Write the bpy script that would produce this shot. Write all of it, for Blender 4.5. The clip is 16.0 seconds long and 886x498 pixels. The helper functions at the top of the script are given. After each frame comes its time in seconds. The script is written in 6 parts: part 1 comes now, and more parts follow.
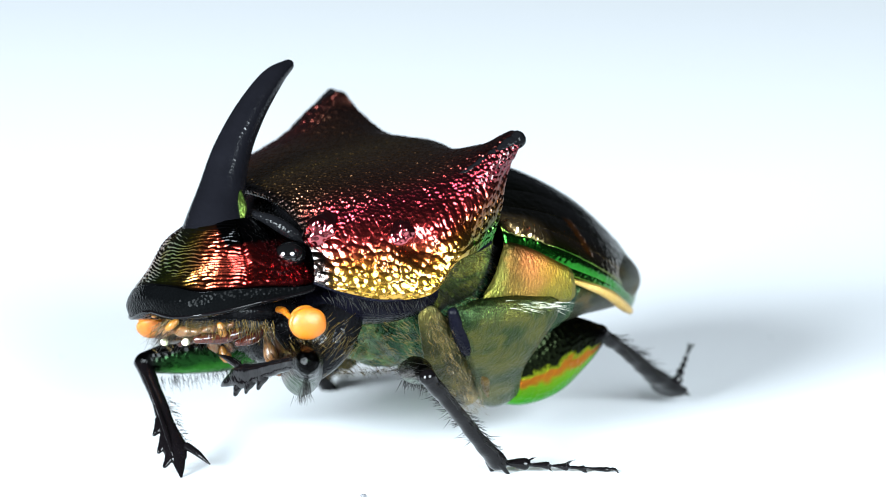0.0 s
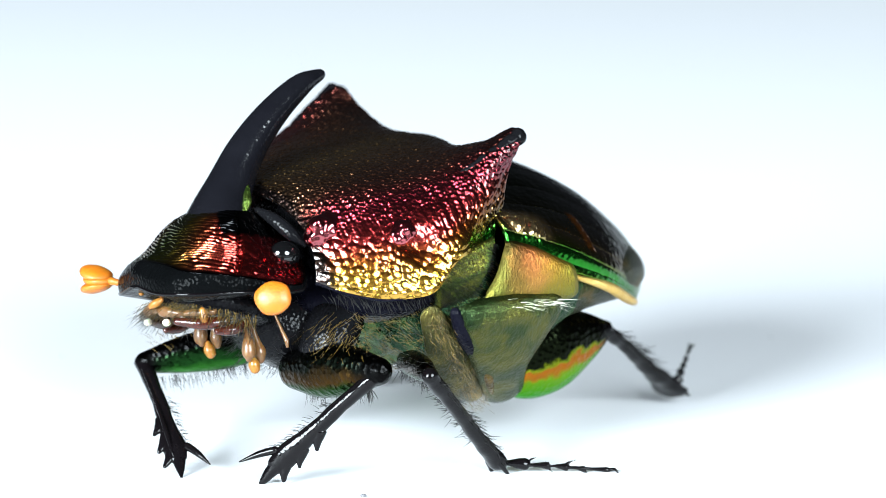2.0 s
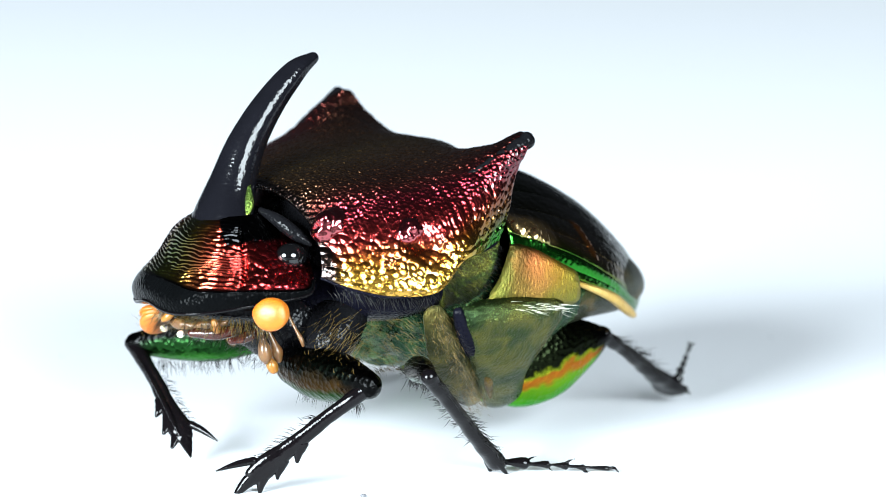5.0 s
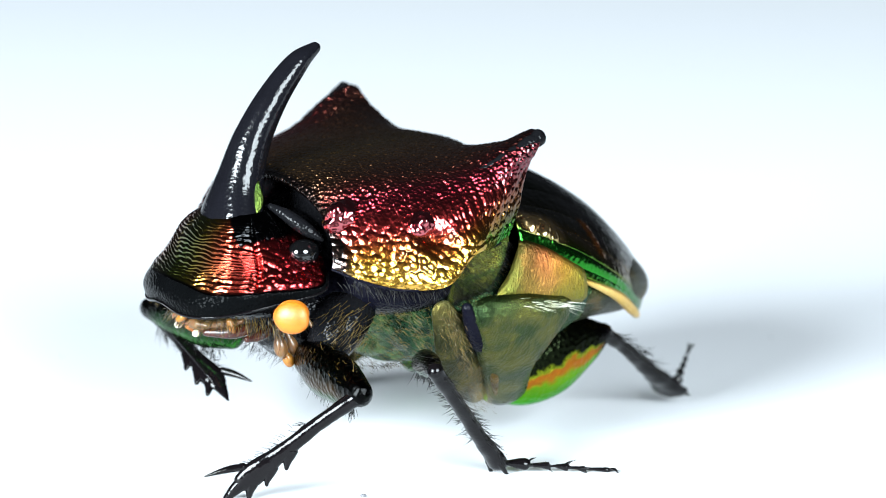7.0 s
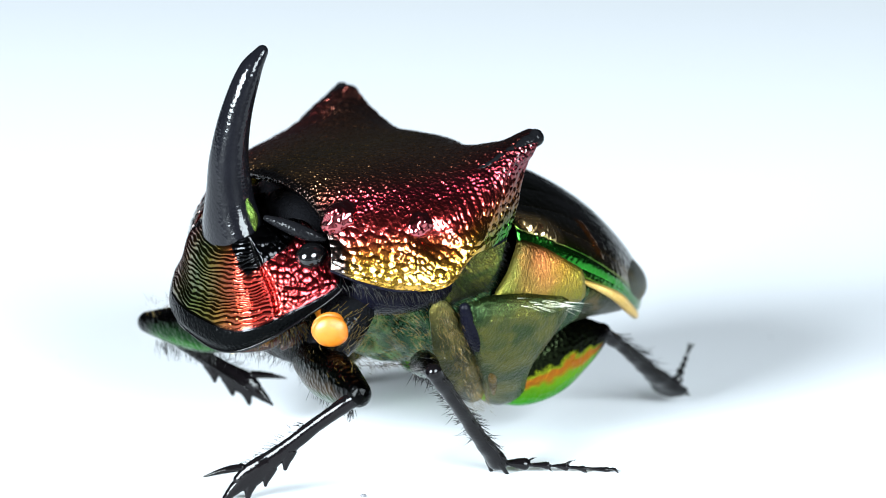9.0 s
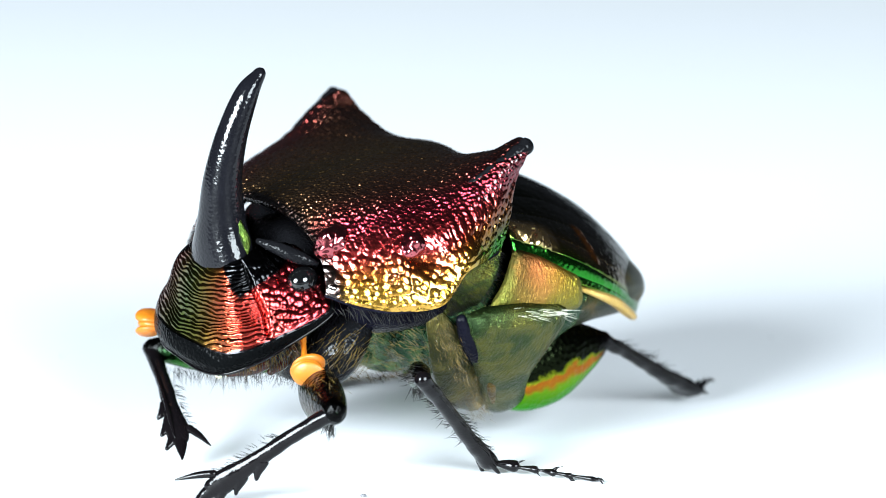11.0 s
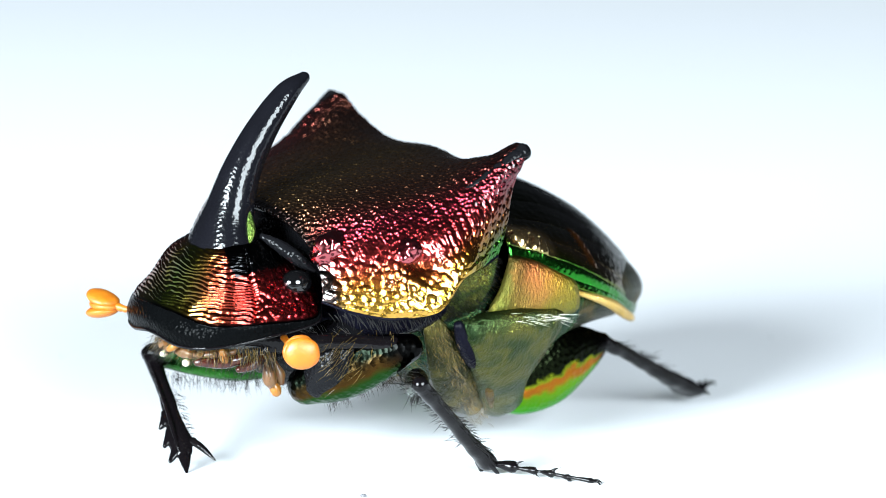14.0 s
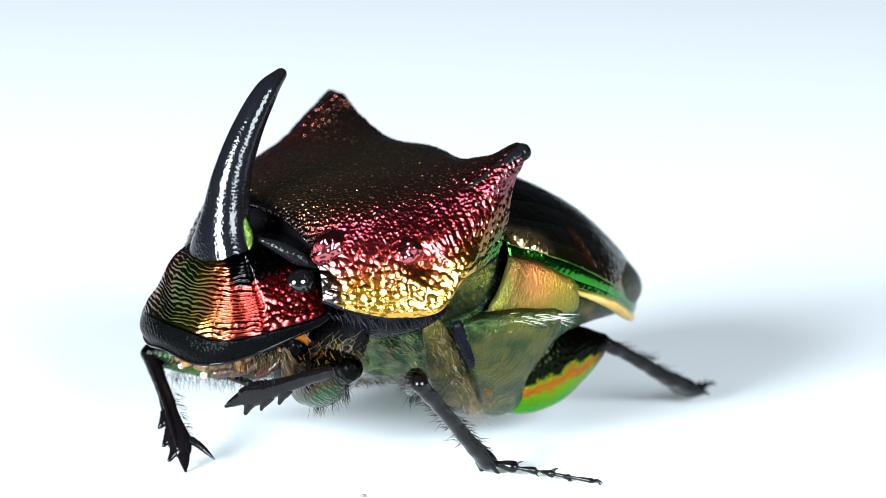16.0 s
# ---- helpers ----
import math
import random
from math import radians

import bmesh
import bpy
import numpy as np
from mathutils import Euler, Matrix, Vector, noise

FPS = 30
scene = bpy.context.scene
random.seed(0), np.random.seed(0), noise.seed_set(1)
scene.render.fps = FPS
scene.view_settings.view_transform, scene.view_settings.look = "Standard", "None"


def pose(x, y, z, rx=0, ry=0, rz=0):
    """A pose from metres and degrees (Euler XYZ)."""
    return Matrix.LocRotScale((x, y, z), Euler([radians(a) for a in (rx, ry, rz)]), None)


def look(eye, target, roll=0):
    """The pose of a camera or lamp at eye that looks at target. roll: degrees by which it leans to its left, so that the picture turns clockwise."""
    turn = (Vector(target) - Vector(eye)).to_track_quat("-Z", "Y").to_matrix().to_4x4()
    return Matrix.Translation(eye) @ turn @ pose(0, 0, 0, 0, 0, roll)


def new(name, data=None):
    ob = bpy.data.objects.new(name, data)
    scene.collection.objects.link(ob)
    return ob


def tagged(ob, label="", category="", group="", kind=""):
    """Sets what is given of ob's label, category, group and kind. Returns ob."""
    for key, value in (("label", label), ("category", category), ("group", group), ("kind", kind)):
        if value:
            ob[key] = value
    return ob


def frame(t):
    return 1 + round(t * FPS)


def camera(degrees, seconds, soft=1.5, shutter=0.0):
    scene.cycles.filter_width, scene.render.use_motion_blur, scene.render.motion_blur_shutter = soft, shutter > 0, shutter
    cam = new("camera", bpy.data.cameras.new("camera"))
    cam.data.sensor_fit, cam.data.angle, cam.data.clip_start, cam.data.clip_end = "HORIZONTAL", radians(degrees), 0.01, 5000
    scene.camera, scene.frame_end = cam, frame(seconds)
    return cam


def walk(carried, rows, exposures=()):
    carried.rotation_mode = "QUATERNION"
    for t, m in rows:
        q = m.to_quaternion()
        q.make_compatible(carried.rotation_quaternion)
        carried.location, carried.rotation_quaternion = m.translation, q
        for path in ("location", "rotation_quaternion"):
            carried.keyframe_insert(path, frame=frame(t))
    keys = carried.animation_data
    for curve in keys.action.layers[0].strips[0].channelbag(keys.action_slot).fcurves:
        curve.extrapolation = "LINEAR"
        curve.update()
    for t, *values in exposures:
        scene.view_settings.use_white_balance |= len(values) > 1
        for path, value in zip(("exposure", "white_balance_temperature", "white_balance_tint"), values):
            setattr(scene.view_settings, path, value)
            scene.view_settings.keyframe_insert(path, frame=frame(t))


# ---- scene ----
cam = camera(10, 16.0, soft=0.8)
EYE, TARGET = (0.0, -0.1333, 0.03392), (0.0, 0.0, 0.005)
cam.data.dof.use_dof, cam.data.dof.focus_distance, cam.data.dof.aperture_fstop = True, 0.1315, 105.0
walk(cam, [(0, look(EYE, TARGET)), (16.0, look(EYE, TARGET))])

# ---- world and lamps: a dim room and two studio lamps beside the lens ----
world = bpy.data.worlds.new("dim_room")
scene.world = world
world.use_nodes = True
world.node_tree.nodes["Background"].inputs[0].default_value = (0.55, 0.62, 0.75, 1)
world.node_tree.nodes["Background"].inputs[1].default_value = 0.055


def studio_lamp(name, azimuth, elevation, distance, watts, size):
    a, e = radians(azimuth), radians(elevation)
    spot = (distance * math.sin(a) * math.cos(e), -distance * math.cos(a) * math.cos(e), distance * math.sin(e))
    data = bpy.data.lights.new(name, "AREA")
    data.shape, data.size, data.energy, data.color = "DISK", size, watts, (0.84, 0.96, 1.02)
    lamp = new(name, data)
    lamp.matrix_basis = look(spot, (0, 0, 0.004))
    return lamp


studio_lamp("lamp_west", -42, 17, 0.25, 3.3, 0.13)
studio_lamp("lamp_east", 28, 20, 0.25, 1.7, 0.13)
scene.view_settings.exposure = 0.0

# ---- materials ----
def material(name, colour=(0.5, 0.5, 0.5), rough=0.4, metal=0.0, coat=0.0, spec=0.5):
    m = bpy.data.materials.new(name)
    m.use_nodes = True
    b = m.node_tree.nodes["Principled BSDF"]
    b.inputs["Base Color"].default_value = (*colour, 1)
    b.inputs["Roughness"].default_value = rough
    b.inputs["Metallic"].default_value = metal
    b.inputs["Coat Weight"].default_value = coat
    b.inputs["Coat Roughness"].default_value = 0.08
    b.inputs["Coat IOR"].default_value = 1.7
    b.inputs["Specular IOR Level"].default_value = spec
    return m


def node(m, kind, **values):
    n = m.node_tree.nodes.new(kind)
    for key, value in values.items():
        n.inputs[key.replace("_", " ")].default_value = value
    return n


def wire(m, a, b):
    m.node_tree.links.new(a, b)


def shader(m):
    return m.node_tree.nodes["Principled BSDF"]


def ramp(m, fac, stops):
    r = m.node_tree.nodes.new("ShaderNodeValToRGB")
    e = r.color_ramp.elements
    while len(e) < len(stops):
        e.new(0.5)
    for k, (at, colour) in enumerate(stops):
        e[k].position, e[k].color = at, (*colour, 1)
    wire(m, fac, r.inputs["Fac"])
    return r.outputs["Color"]


def maths(m, op, a, b=0.0, c=None):
    n = m.node_tree.nodes.new("ShaderNodeMath")
    n.operation = op
    for k, v in enumerate((a, b) if c is None else (a, b, c)):
        if isinstance(v, (int, float)):
            n.inputs[k].default_value = v
        else:
            wire(m, v, n.inputs[k])
    return n.outputs[0]


def mix(m, fac, a, b):
    n = m.node_tree.nodes.new("ShaderNodeMix")
    n.data_type = "RGBA"
    for k, v in ((0, fac), (6, a), (7, b)):
        if isinstance(v, (int, float)):
            n.inputs[k].default_value = v
        elif isinstance(v, tuple):
            n.inputs[k].default_value = (*v, 1)
        else:
            wire(m, v, n.inputs[k])
    return n.outputs[2]


def noise_of(m, size_mm, detail=2.0, rough=0.5, distortion=0.0, stretch=(1, 1, 1)):
    """Noise whose lumps are about size_mm wide, in the thing's own space."""
    n = node(m, "ShaderNodeTexNoise", Scale=1000.0 / size_mm, Detail=detail, Roughness=rough, Distortion=distortion)
    at = m.node_tree.nodes.new("ShaderNodeTexCoord").outputs["Object"]
    if stretch != (1, 1, 1):
        mp = node(m, "ShaderNodeMapping", Scale=stretch)
        wire(m, at, mp.inputs["Vector"])
        at = mp.outputs[0]
    wire(m, at, n.inputs["Vector"])
    return n.outputs["Fac"]


def cells_of(m, size_mm, feature="F1", stretch=(1, 1, 1)):
    n = m.node_tree.nodes.new("ShaderNodeTexVoronoi")
    n.feature = feature
    n.inputs["Scale"].default_value = 1000.0 / size_mm
    at = m.node_tree.nodes.new("ShaderNodeTexCoord").outputs["Object"]
    mp = node(m, "ShaderNodeMapping", Scale=stretch)
    wire(m, at, mp.inputs["Vector"])
    wire(m, mp.outputs[0], n.inputs["Vector"])
    return n.outputs["Distance"]


def uv_of(m):
    s = m.node_tree.nodes.new("ShaderNodeSeparateXYZ")
    wire(m, m.node_tree.nodes.new("ShaderNodeUVMap").outputs[0], s.inputs[0])
    return s.outputs[0], s.outputs[1]


def bump(m, height, depth_mm, strength=1.0, before=None):
    n = node(m, "ShaderNodeBump", Strength=strength, Distance=depth_mm * 0.001)
    wire(m, height, n.inputs["Height"])
    if before is not None:
        wire(m, before, n.inputs["Normal"])
    wire(m, n.outputs[0], shader(m).inputs["Normal"])
    return n.outputs[0]


def white_sheet():
    m = material("white_acrylic_sheet", (0.86, 0.88, 0.90), 0.55, spec=0.3)
    c = mix(m, maths(m, "MULTIPLY", noise_of(m, 25, 3), 0.35), (0.765, 0.77, 0.795), (0.705, 0.72, 0.765))
    wire(m, c, shader(m).inputs["Base Color"])
    bump(m, noise_of(m, 1.2, 3), 0.004, 0.3)
    return m


def pronotum_metal():
    """Rough iridescent copper: dark crown, crimson flank, gold lobe, green hind fold."""
    m = material("coppery_cuticle", rough=0.11, metal=1.0, coat=0.42)
    u, v = uv_of(m)
    out = maths(m, "ABSOLUTE", maths(m, "MULTIPLY_ADD", v, 2.0, -1.0))
    out = maths(m, "ADD", out, maths(m, "MULTIPLY_ADD", noise_of(m, 0.8, 3), 0.12, -0.06))
    front = ramp(m, out, [(0.0, (0.20, 0.125, 0.050)), (0.30, (0.14, 0.052, 0.030)), (0.46, (0.28, 0.022, 0.036)),
                          (0.66, (0.40, 0.032, 0.028)), (0.75, (0.40, 0.10, 0.016)), (0.85, (0.48, 0.24, 0.026)), (1.0, (0.52, 0.29, 0.036))])
    rear = ramp(m, out, [(0.0, (0.14, 0.092, 0.045)), (0.40, (0.08, 0.020, 0.018)), (0.55, (0.15, 0.022, 0.034)),
                         (0.70, (0.15, 0.045, 0.018)), (0.80, (0.10, 0.05, 0.012)), (0.86, (0.06, 0.065, 0.010)), (0.91, (0.025, 0.15, 0.012)), (1.0, (0.03, 0.17, 0.02))])
    both = mix(m, maths(m, "SMOOTH_MIN", maths(m, "MAXIMUM", maths(m, "MULTIPLY_ADD", u, 4.5, -2.9), 0.0), 1.0, 0.1), front, rear)
    brow = ramp(m, maths(m, "ADD", u, maths(m, "MULTIPLY_ADD", noise_of(m, 0.7, 2), 0.16, -0.08)), [(0.05, (1, 1, 1)), (0.15, (0, 0, 0))])
    wire(m, mix(m, brow, both, (0.02, 0.012, 0.010)), shader(m).inputs["Base Color"])
    wire(m, ramp(m, out, [(0.30, (0.28, 0.28, 0.28)), (0.55, (0.21, 0.21, 0.21))]), shader(m).inputs["Roughness"])
    crown = ramp(m, out, [(0.40, (1, 1, 1)), (0.60, (0, 0, 0))])
    pits = maths(m, "MULTIPLY", cells_of(m, 0.11), maths(m, "MULTIPLY_ADD", crown, 0.9, 0.1))
    b = bump(m, pits, 0.16, 0.6)
    bump(m, noise_of(m, 0.05, 2), 0.008, 0.3, b)
    return m


def head_metal():
    """Head shield: fine wavy wrinkles, olive in front, copper and red towards the cheeks."""
    m = material("wrinkled_head_cuticle", rough=0.22, metal=1.0, coat=0.12)
    u, v = uv_of(m)
    side = maths(m, "ABSOLUTE", maths(m, "MULTIPLY_ADD", v, 2.0, -1.0))
    side = maths(m, "ADD", side, maths(m, "MULTIPLY_ADD", noise_of(m, 0.6, 3), 0.10, -0.05))
    tint = ramp(m, side, [(0.0, (0.060, 0.085, 0.013)), (0.14, (0.105, 0.092, 0.014)), (0.25, (0.15, 0.076, 0.015)),
                          (0.36, (0.22, 0.050, 0.018)), (0.48, (0.30, 0.038, 0.022)), (0.60, (0.32, 0.028, 0.022)), (0.75, (0.26, 0.017, 0.020)), (0.88, (0.18, 0.012, 0.015)), (0.95, (0.03, 0.006, 0.006))])
    edge = maths(m, "ADD", u, maths(m, "MULTIPLY_ADD", noise_of(m, 0.35, 3), 0.08, -0.04))
    skin_tone = mix(m, ramp(m, edge, [(0.88, (0, 0, 0)), (0.97, (1, 1, 1))]), tint, (0.004, 0.004, 0.005))
    # black horn foot, and the dark hollow beside it put into the colour
    reach = ramp(m, side, [(0.34, (0.05, 0.05, 0.05)), (0.46, (0.20, 0.20, 0.20)), (0.53, (0.31, 0.31, 0.31)), (0.64, (0.30, 0.30, 0.30)), (0.85, (0.24, 0.24, 0.24))])
    painted_hollow = ramp(m, maths(m, "MULTIPLY_ADD", maths(m, "SUBTRACT", edge, reach), 4.0, 0.5), [(0.40, (1, 1, 1)), (0.56, (0, 0, 0))])
    wire(m, mix(m, painted_hollow, skin_tone, (0.003, 0.003, 0.0035)), shader(m).inputs["Base Color"])
    bump(m, noise_of(m, 0.05, 2), 0.006, 0.5)
    return m


def black_chitin(name="black_chitin", rough=0.22, tint=(0.0022, 0.0022, 0.0026), pits=0.5, spec=0.28, dents=0.35):
    m = material(name, tint, rough, spec=spec)
    shader(m).inputs["IOR"].default_value = 1.38
    wire(m, mix(m, noise_of(m, 0.9, 3), tint, tuple(2.2 * c for c in tint)), shader(m).inputs["Base Color"])
    b = bump(m, cells_of(m, 0.09), 0.03, pits)
    bump(m, noise_of(m, 0.45, 3, 0.6), 0.08, dents, b)
    return m


def elytron_metal():
    """Dark bronze-green wing case with fine lengthwise grooves and a green flank."""
    m = material("bronze_green_wing_case", rough=0.2, metal=1.0)
    u, v = uv_of(m)
    w = maths(m, "ADD", v, maths(m, "MULTIPLY_ADD", noise_of(m, 1.2, 3), 0.10, -0.05))
    c = ramp(m, w, [(0.0, (0.014, 0.026, 0.012)), (0.45, (0.022, 0.028, 0.012)), (0.60, (0.05, 0.042, 0.014)), (0.70, (0.16, 0.10, 0.03)),
                    (0.77, (0.10, 0.12, 0.02)), (0.82, (0.025, 0.18, 0.02)), (0.95, (0.02, 0.22, 0.02)), (1.0, (0.10, 0.20, 0.02))])
    c2 = mix(m, ramp(m, u, [(0.55, (0, 0, 0)), (0.85, (1, 1, 1))]), c, (0.06, 0.26, 0.012))
    # the shoulder's white-gold sparkle, painted as a pale patch of colour
    spot = maths(m, "MULTIPLY", ramp(m, u, [(0.0, (0, 0, 0)), (0.03, (1, 1, 1)), (0.11, (1, 1, 1)), (0.17, (0, 0, 0))]),
                 ramp(m, v, [(0.58, (0, 0, 0)), (0.66, (1, 1, 1)), (0.77, (1, 1, 1)), (0.81, (0, 0, 0))]))
    # a streak of orange glints, painted into the colour
    slant = maths(m, "SUBTRACT", u, maths(m, "MULTIPLY_ADD", v, 0.18, 0.19))
    glint_streak = maths(m, "MULTIPLY", ramp(m, maths(m, "ADD", slant, 0.5), [(0.478, (0, 0, 0)), (0.49, (1, 1, 1)), (0.51, (1, 1, 1)), (0.522, (0, 0, 0))]),
                 ramp(m, v, [(0.50, (0, 0, 0)), (0.54, (1, 1, 1)), (0.70, (1, 1, 1)), (0.74, (0, 0, 0))]))
    wire(m, mix(m, glint_streak, mix(m, spot, c2, (0.85, 0.58, 0.26)), (0.60, 0.22, 0.05)), shader(m).inputs["Base Color"])
    groove = maths(m, "POWER", maths(m, "ABSOLUTE", maths(m, "SINE", maths(m, "MULTIPLY", v, math.pi * 7.5))), 0.35)
    b = bump(m, groove, 0.05, 0.8)
    b2 = bump(m, cells_of(m, 0.13, "SMOOTH_F1"), 0.03, 0.7, b)
    bump(m, noise_of(m, 0.9, 2, 0.5, 0.6), 0.10, 0.2, b2)
    return m


def flank_metal(name, stops, size=0.9, rough=0.38, metal=0.6):
    m = material(name, rough=rough, metal=metal)
    wire(m, ramp(m, noise_of(m, size, 4, 0.6, 0.6), stops), shader(m).inputs["Base Color"])
    b = bump(m, noise_of(m, 0.07, 3, 0.6, 0, (1, 1, 0.35)), 0.08, 1.0)
    bump(m, noise_of(m, 0.6, 3), 0.20, 0.4, b)
    return m


def femur_green(name, stops, rough=0.25):
    """Gleaming green with a copper streak along its length."""
    m = material(name, rough=rough, metal=1.0)
    u, v = uv_of(m)
    w = maths(m, "ADD", v, maths(m, "MULTIPLY_ADD", noise_of(m, 0.7, 3), 0.16, -0.08))
    knee = ramp(m, u, [(0.70, (0, 0, 0)), (0.86, (1, 1, 1))])
    wire(m, mix(m, knee, ramp(m, w, stops), (0.004, 0.004, 0.004)), shader(m).inputs["Base Color"])
    b = bump(m, cells_of(m, 0.14), 0.04, 0.6)
    bump(m, noise_of(m, 0.5, 3), 0.04, 0.3, b)
    return m


SHEET = white_sheet()
# for an unseen board, added so that the cuticle mirrors dark
DARKBOARD = material("dark_reflection_board", (0.02, 0.02, 0.022), 0.7, spec=0.2)
wire(DARKBOARD, mix(DARKBOARD, noise_of(DARKBOARD, 20, 3), (0.016, 0.016, 0.018), (0.028, 0.027, 0.027)), shader(DARKBOARD).inputs["Base Color"])
COPPER, HEADSKIN, WINGCASE = pronotum_metal(), head_metal(), elytron_metal()
BLACK = black_chitin(rough=0.15, spec=0.12, dents=0.15)
CRIMSON = material("crimson_callus", (0.14, 0.01, 0.015), 0.15, 1.0, 1.0)
wire(CRIMSON, mix(CRIMSON, noise_of(CRIMSON, 0.4, 2), (0.40, 0.035, 0.05), (0.26, 0.018, 0.028)), shader(CRIMSON).inputs["Base Color"])
HORNSKIN = black_chitin("satin_black_horn", 0.13, (0.0022, 0.0022, 0.0030), 0.20, 0.40, 0.08)
GLOSS = black_chitin("gloss_black_chitin", 0.09, (0.0014, 0.0011, 0.0013), 0.12, 0.30, 0.06)
LIPSKIN = black_chitin("pitted_black_border", 0.12, (0.0008, 0.0009, 0.0010), 0.7, 0.05, 0.1)
shader(LIPSKIN).inputs["IOR"].default_value = 1.25
EYESKIN = material("black_eye", (0.002, 0.002, 0.0022), 0.04, spec=0.6)
GREENBELLY = flank_metal("dull_green_sternum", [(0.34, (0.012, 0.026, 0.008)), (0.5, (0.030, 0.048, 0.013)), (0.66, (0.090, 0.088, 0.018))], 1.1, 0.25, 0.9)
CHESTGREEN = flank_metal("sea_green_chest", [(0.30, (0.003, 0.010, 0.006)), (0.5, (0.018, 0.060, 0.024)), (0.70, (0.10, 0.17, 0.055))], 0.7, 0.24, 0.9)
OLIVE = flank_metal("olive_coxa", [(0.34, (0.010, 0.013, 0.005)), (0.5, (0.032, 0.033, 0.010)), (0.68, (0.11, 0.092, 0.022))], 1.0, 0.28, 0.85)


def side_metal():
    """Satin plate that turns from olive over orange to yellow-green along its length."""
    m = material("orange_green_plate", rough=0.30, metal=0.95)
    u, v = uv_of(m)
    w = maths(m, "ADD", v, maths(m, "MULTIPLY_ADD", noise_of(m, 0.5, 4, 0.6), 0.5, -0.25))
    c = ramp(m, w, [(0.0, (0.05, 0.035, 0.008)), (0.18, (0.22, 0.075, 0.02)), (0.42, (0.48, 0.15, 0.045)), (0.62, (0.36, 0.18, 0.02)), (1.0, (0.24, 0.19, 0.02))])
    wire(m, mix(m, maths(m, "MULTIPLY", u, 0.75), c, (0.14, 0.15, 0.025)), shader(m).inputs["Base Color"])
    b = bump(m, noise_of(m, 0.06, 3, 0.6, 0, (1, 1, 0.5)), 0.06, 1.0)
    bump(m, noise_of(m, 0.6, 3), 0.16, 0.35, b)
    return m


ORANGEPLATE = side_metal()
SHOULDER = flank_metal("dark_gold_green_shoulder", [(0.3, (0.010, 0.018, 0.005)), (0.50, (0.034, 0.052, 0.009)), (0.74, (0.15, 0.115, 0.016))], 0.8, 0.26, 0.9)
BELLYRINGS = flank_metal("orange_green_belly", [(0.3, (0.008, 0.014, 0.006)), (0.5, (0.03, 0.034, 0.010)), (0.72, (0.13, 0.075, 0.018))], 0.9, 0.32, 0.85)
BANDGOLD = flank_metal("gold_edge", [(0.3, (0.62, 0.36, 0.06)), (0.7, (0.80, 0.54, 0.16))], 0.8, 0.3, 0.8)
DULLGOLD = flank_metal("dull_gold_joint", [(0.3, (0.04, 0.026, 0.006)), (0.7, (0.20, 0.12, 0.024))], 0.3, 0.28, 0.9)
FEMURGREEN = femur_green("gleaming_green_femur", [(0.0, (0.004, 0.005, 0.003)), (0.262, (0.005, 0.007, 0.003)), (0.278, (0.16, 0.20, 0.01)), (0.295, (0.32, 0.09, 0.01)), (0.325, (0.30, 0.12, 0.01)), (0.35, (0.12, 0.28, 0.01)), (0.44, (0.03, 0.30, 0.01)), (0.56, (0.015, 0.16, 0.01)), (0.7, (0.01, 0.05, 0.01)), (1.0, (0.004, 0.006, 0.003))])
DARKGREEN = femur_green("dark_green_femur", [(0.0, (0.003, 0.004, 0.003)), (0.22, (0.004, 0.006, 0.004)), (0.32, (0.05, 0.025, 0.006)), (0.38, (0.012, 0.05, 0.008)), (0.50, (0.008, 0.04, 0.012)), (0.65, (0.003, 0.003, 0.003)), (1.0, (0.003, 0.003, 0.003))])
# dark green thigh; its brightest band is a highlight painted along it
FARGREEN = femur_green("green_highlight_femur", [(0.0, (0.003, 0.004, 0.003)), (0.46, (0.006, 0.02, 0.006)), (0.56, (0.01, 0.07, 0.01)), (0.63, (0.03, 0.16, 0.02)), (0.69, (0.008, 0.04, 0.008)), (0.82, (0.003, 0.003, 0.003)), (1.0, (0.003, 0.003, 0.003))])
KEELGREEN = flank_metal("green_gold_keel", [(0.3, (0.025, 0.055, 0.008)), (0.7, (0.09, 0.13, 0.02))], 0.4, 0.3, 0.9)
VIOLET = black_chitin("violet_black_hypomeron", 0.18, (0.0018, 0.0018, 0.0035), 0.5, 0.06, 0.15)


def amber(name, colour, rough=0.45):
    m = material(name, colour, rough)
    b = shader(m)
    b.inputs["Subsurface Weight"].default_value = 0.35
    b.inputs["Subsurface Radius"].default_value = (0.0004, 0.00015, 0.00005)
    wire(m, mix(m, noise_of(m, 0.35, 3), colour, tuple(0.72 * c for c in colour)), b.inputs["Base Color"])
    bump(m, noise_of(m, 0.12, 3), 0.02, 0.4)
    return m


ORANGE = amber("orange_antenna", (0.42, 0.12, 0.004))
TAN = amber("tan_palp", (0.13, 0.060, 0.020), 0.3)
AMBER = amber("amber_palp", (0.26, 0.105, 0.012), 0.3)
CREAM = amber("cream_membrane", (0.85, 0.76, 0.55), 0.3)
REDBROWN = amber("red_brown_mouthpart", (0.045, 0.008, 0.004), 0.12)
HAIR = material("black_bristle", (0.004, 0.0035, 0.003), 0.3, spec=0.2)
SILVERHAIR = material("silver_hair", (0.72, 0.70, 0.60), 0.3, spec=0.8)
GOLDHAIR = material("golden_hair", (0.13, 0.085, 0.022), 0.22, spec=0.8)

# ---- mesh tools: all sizes in millimetres, x forward, y to the beetle's left, z up ----
MM = 0.001


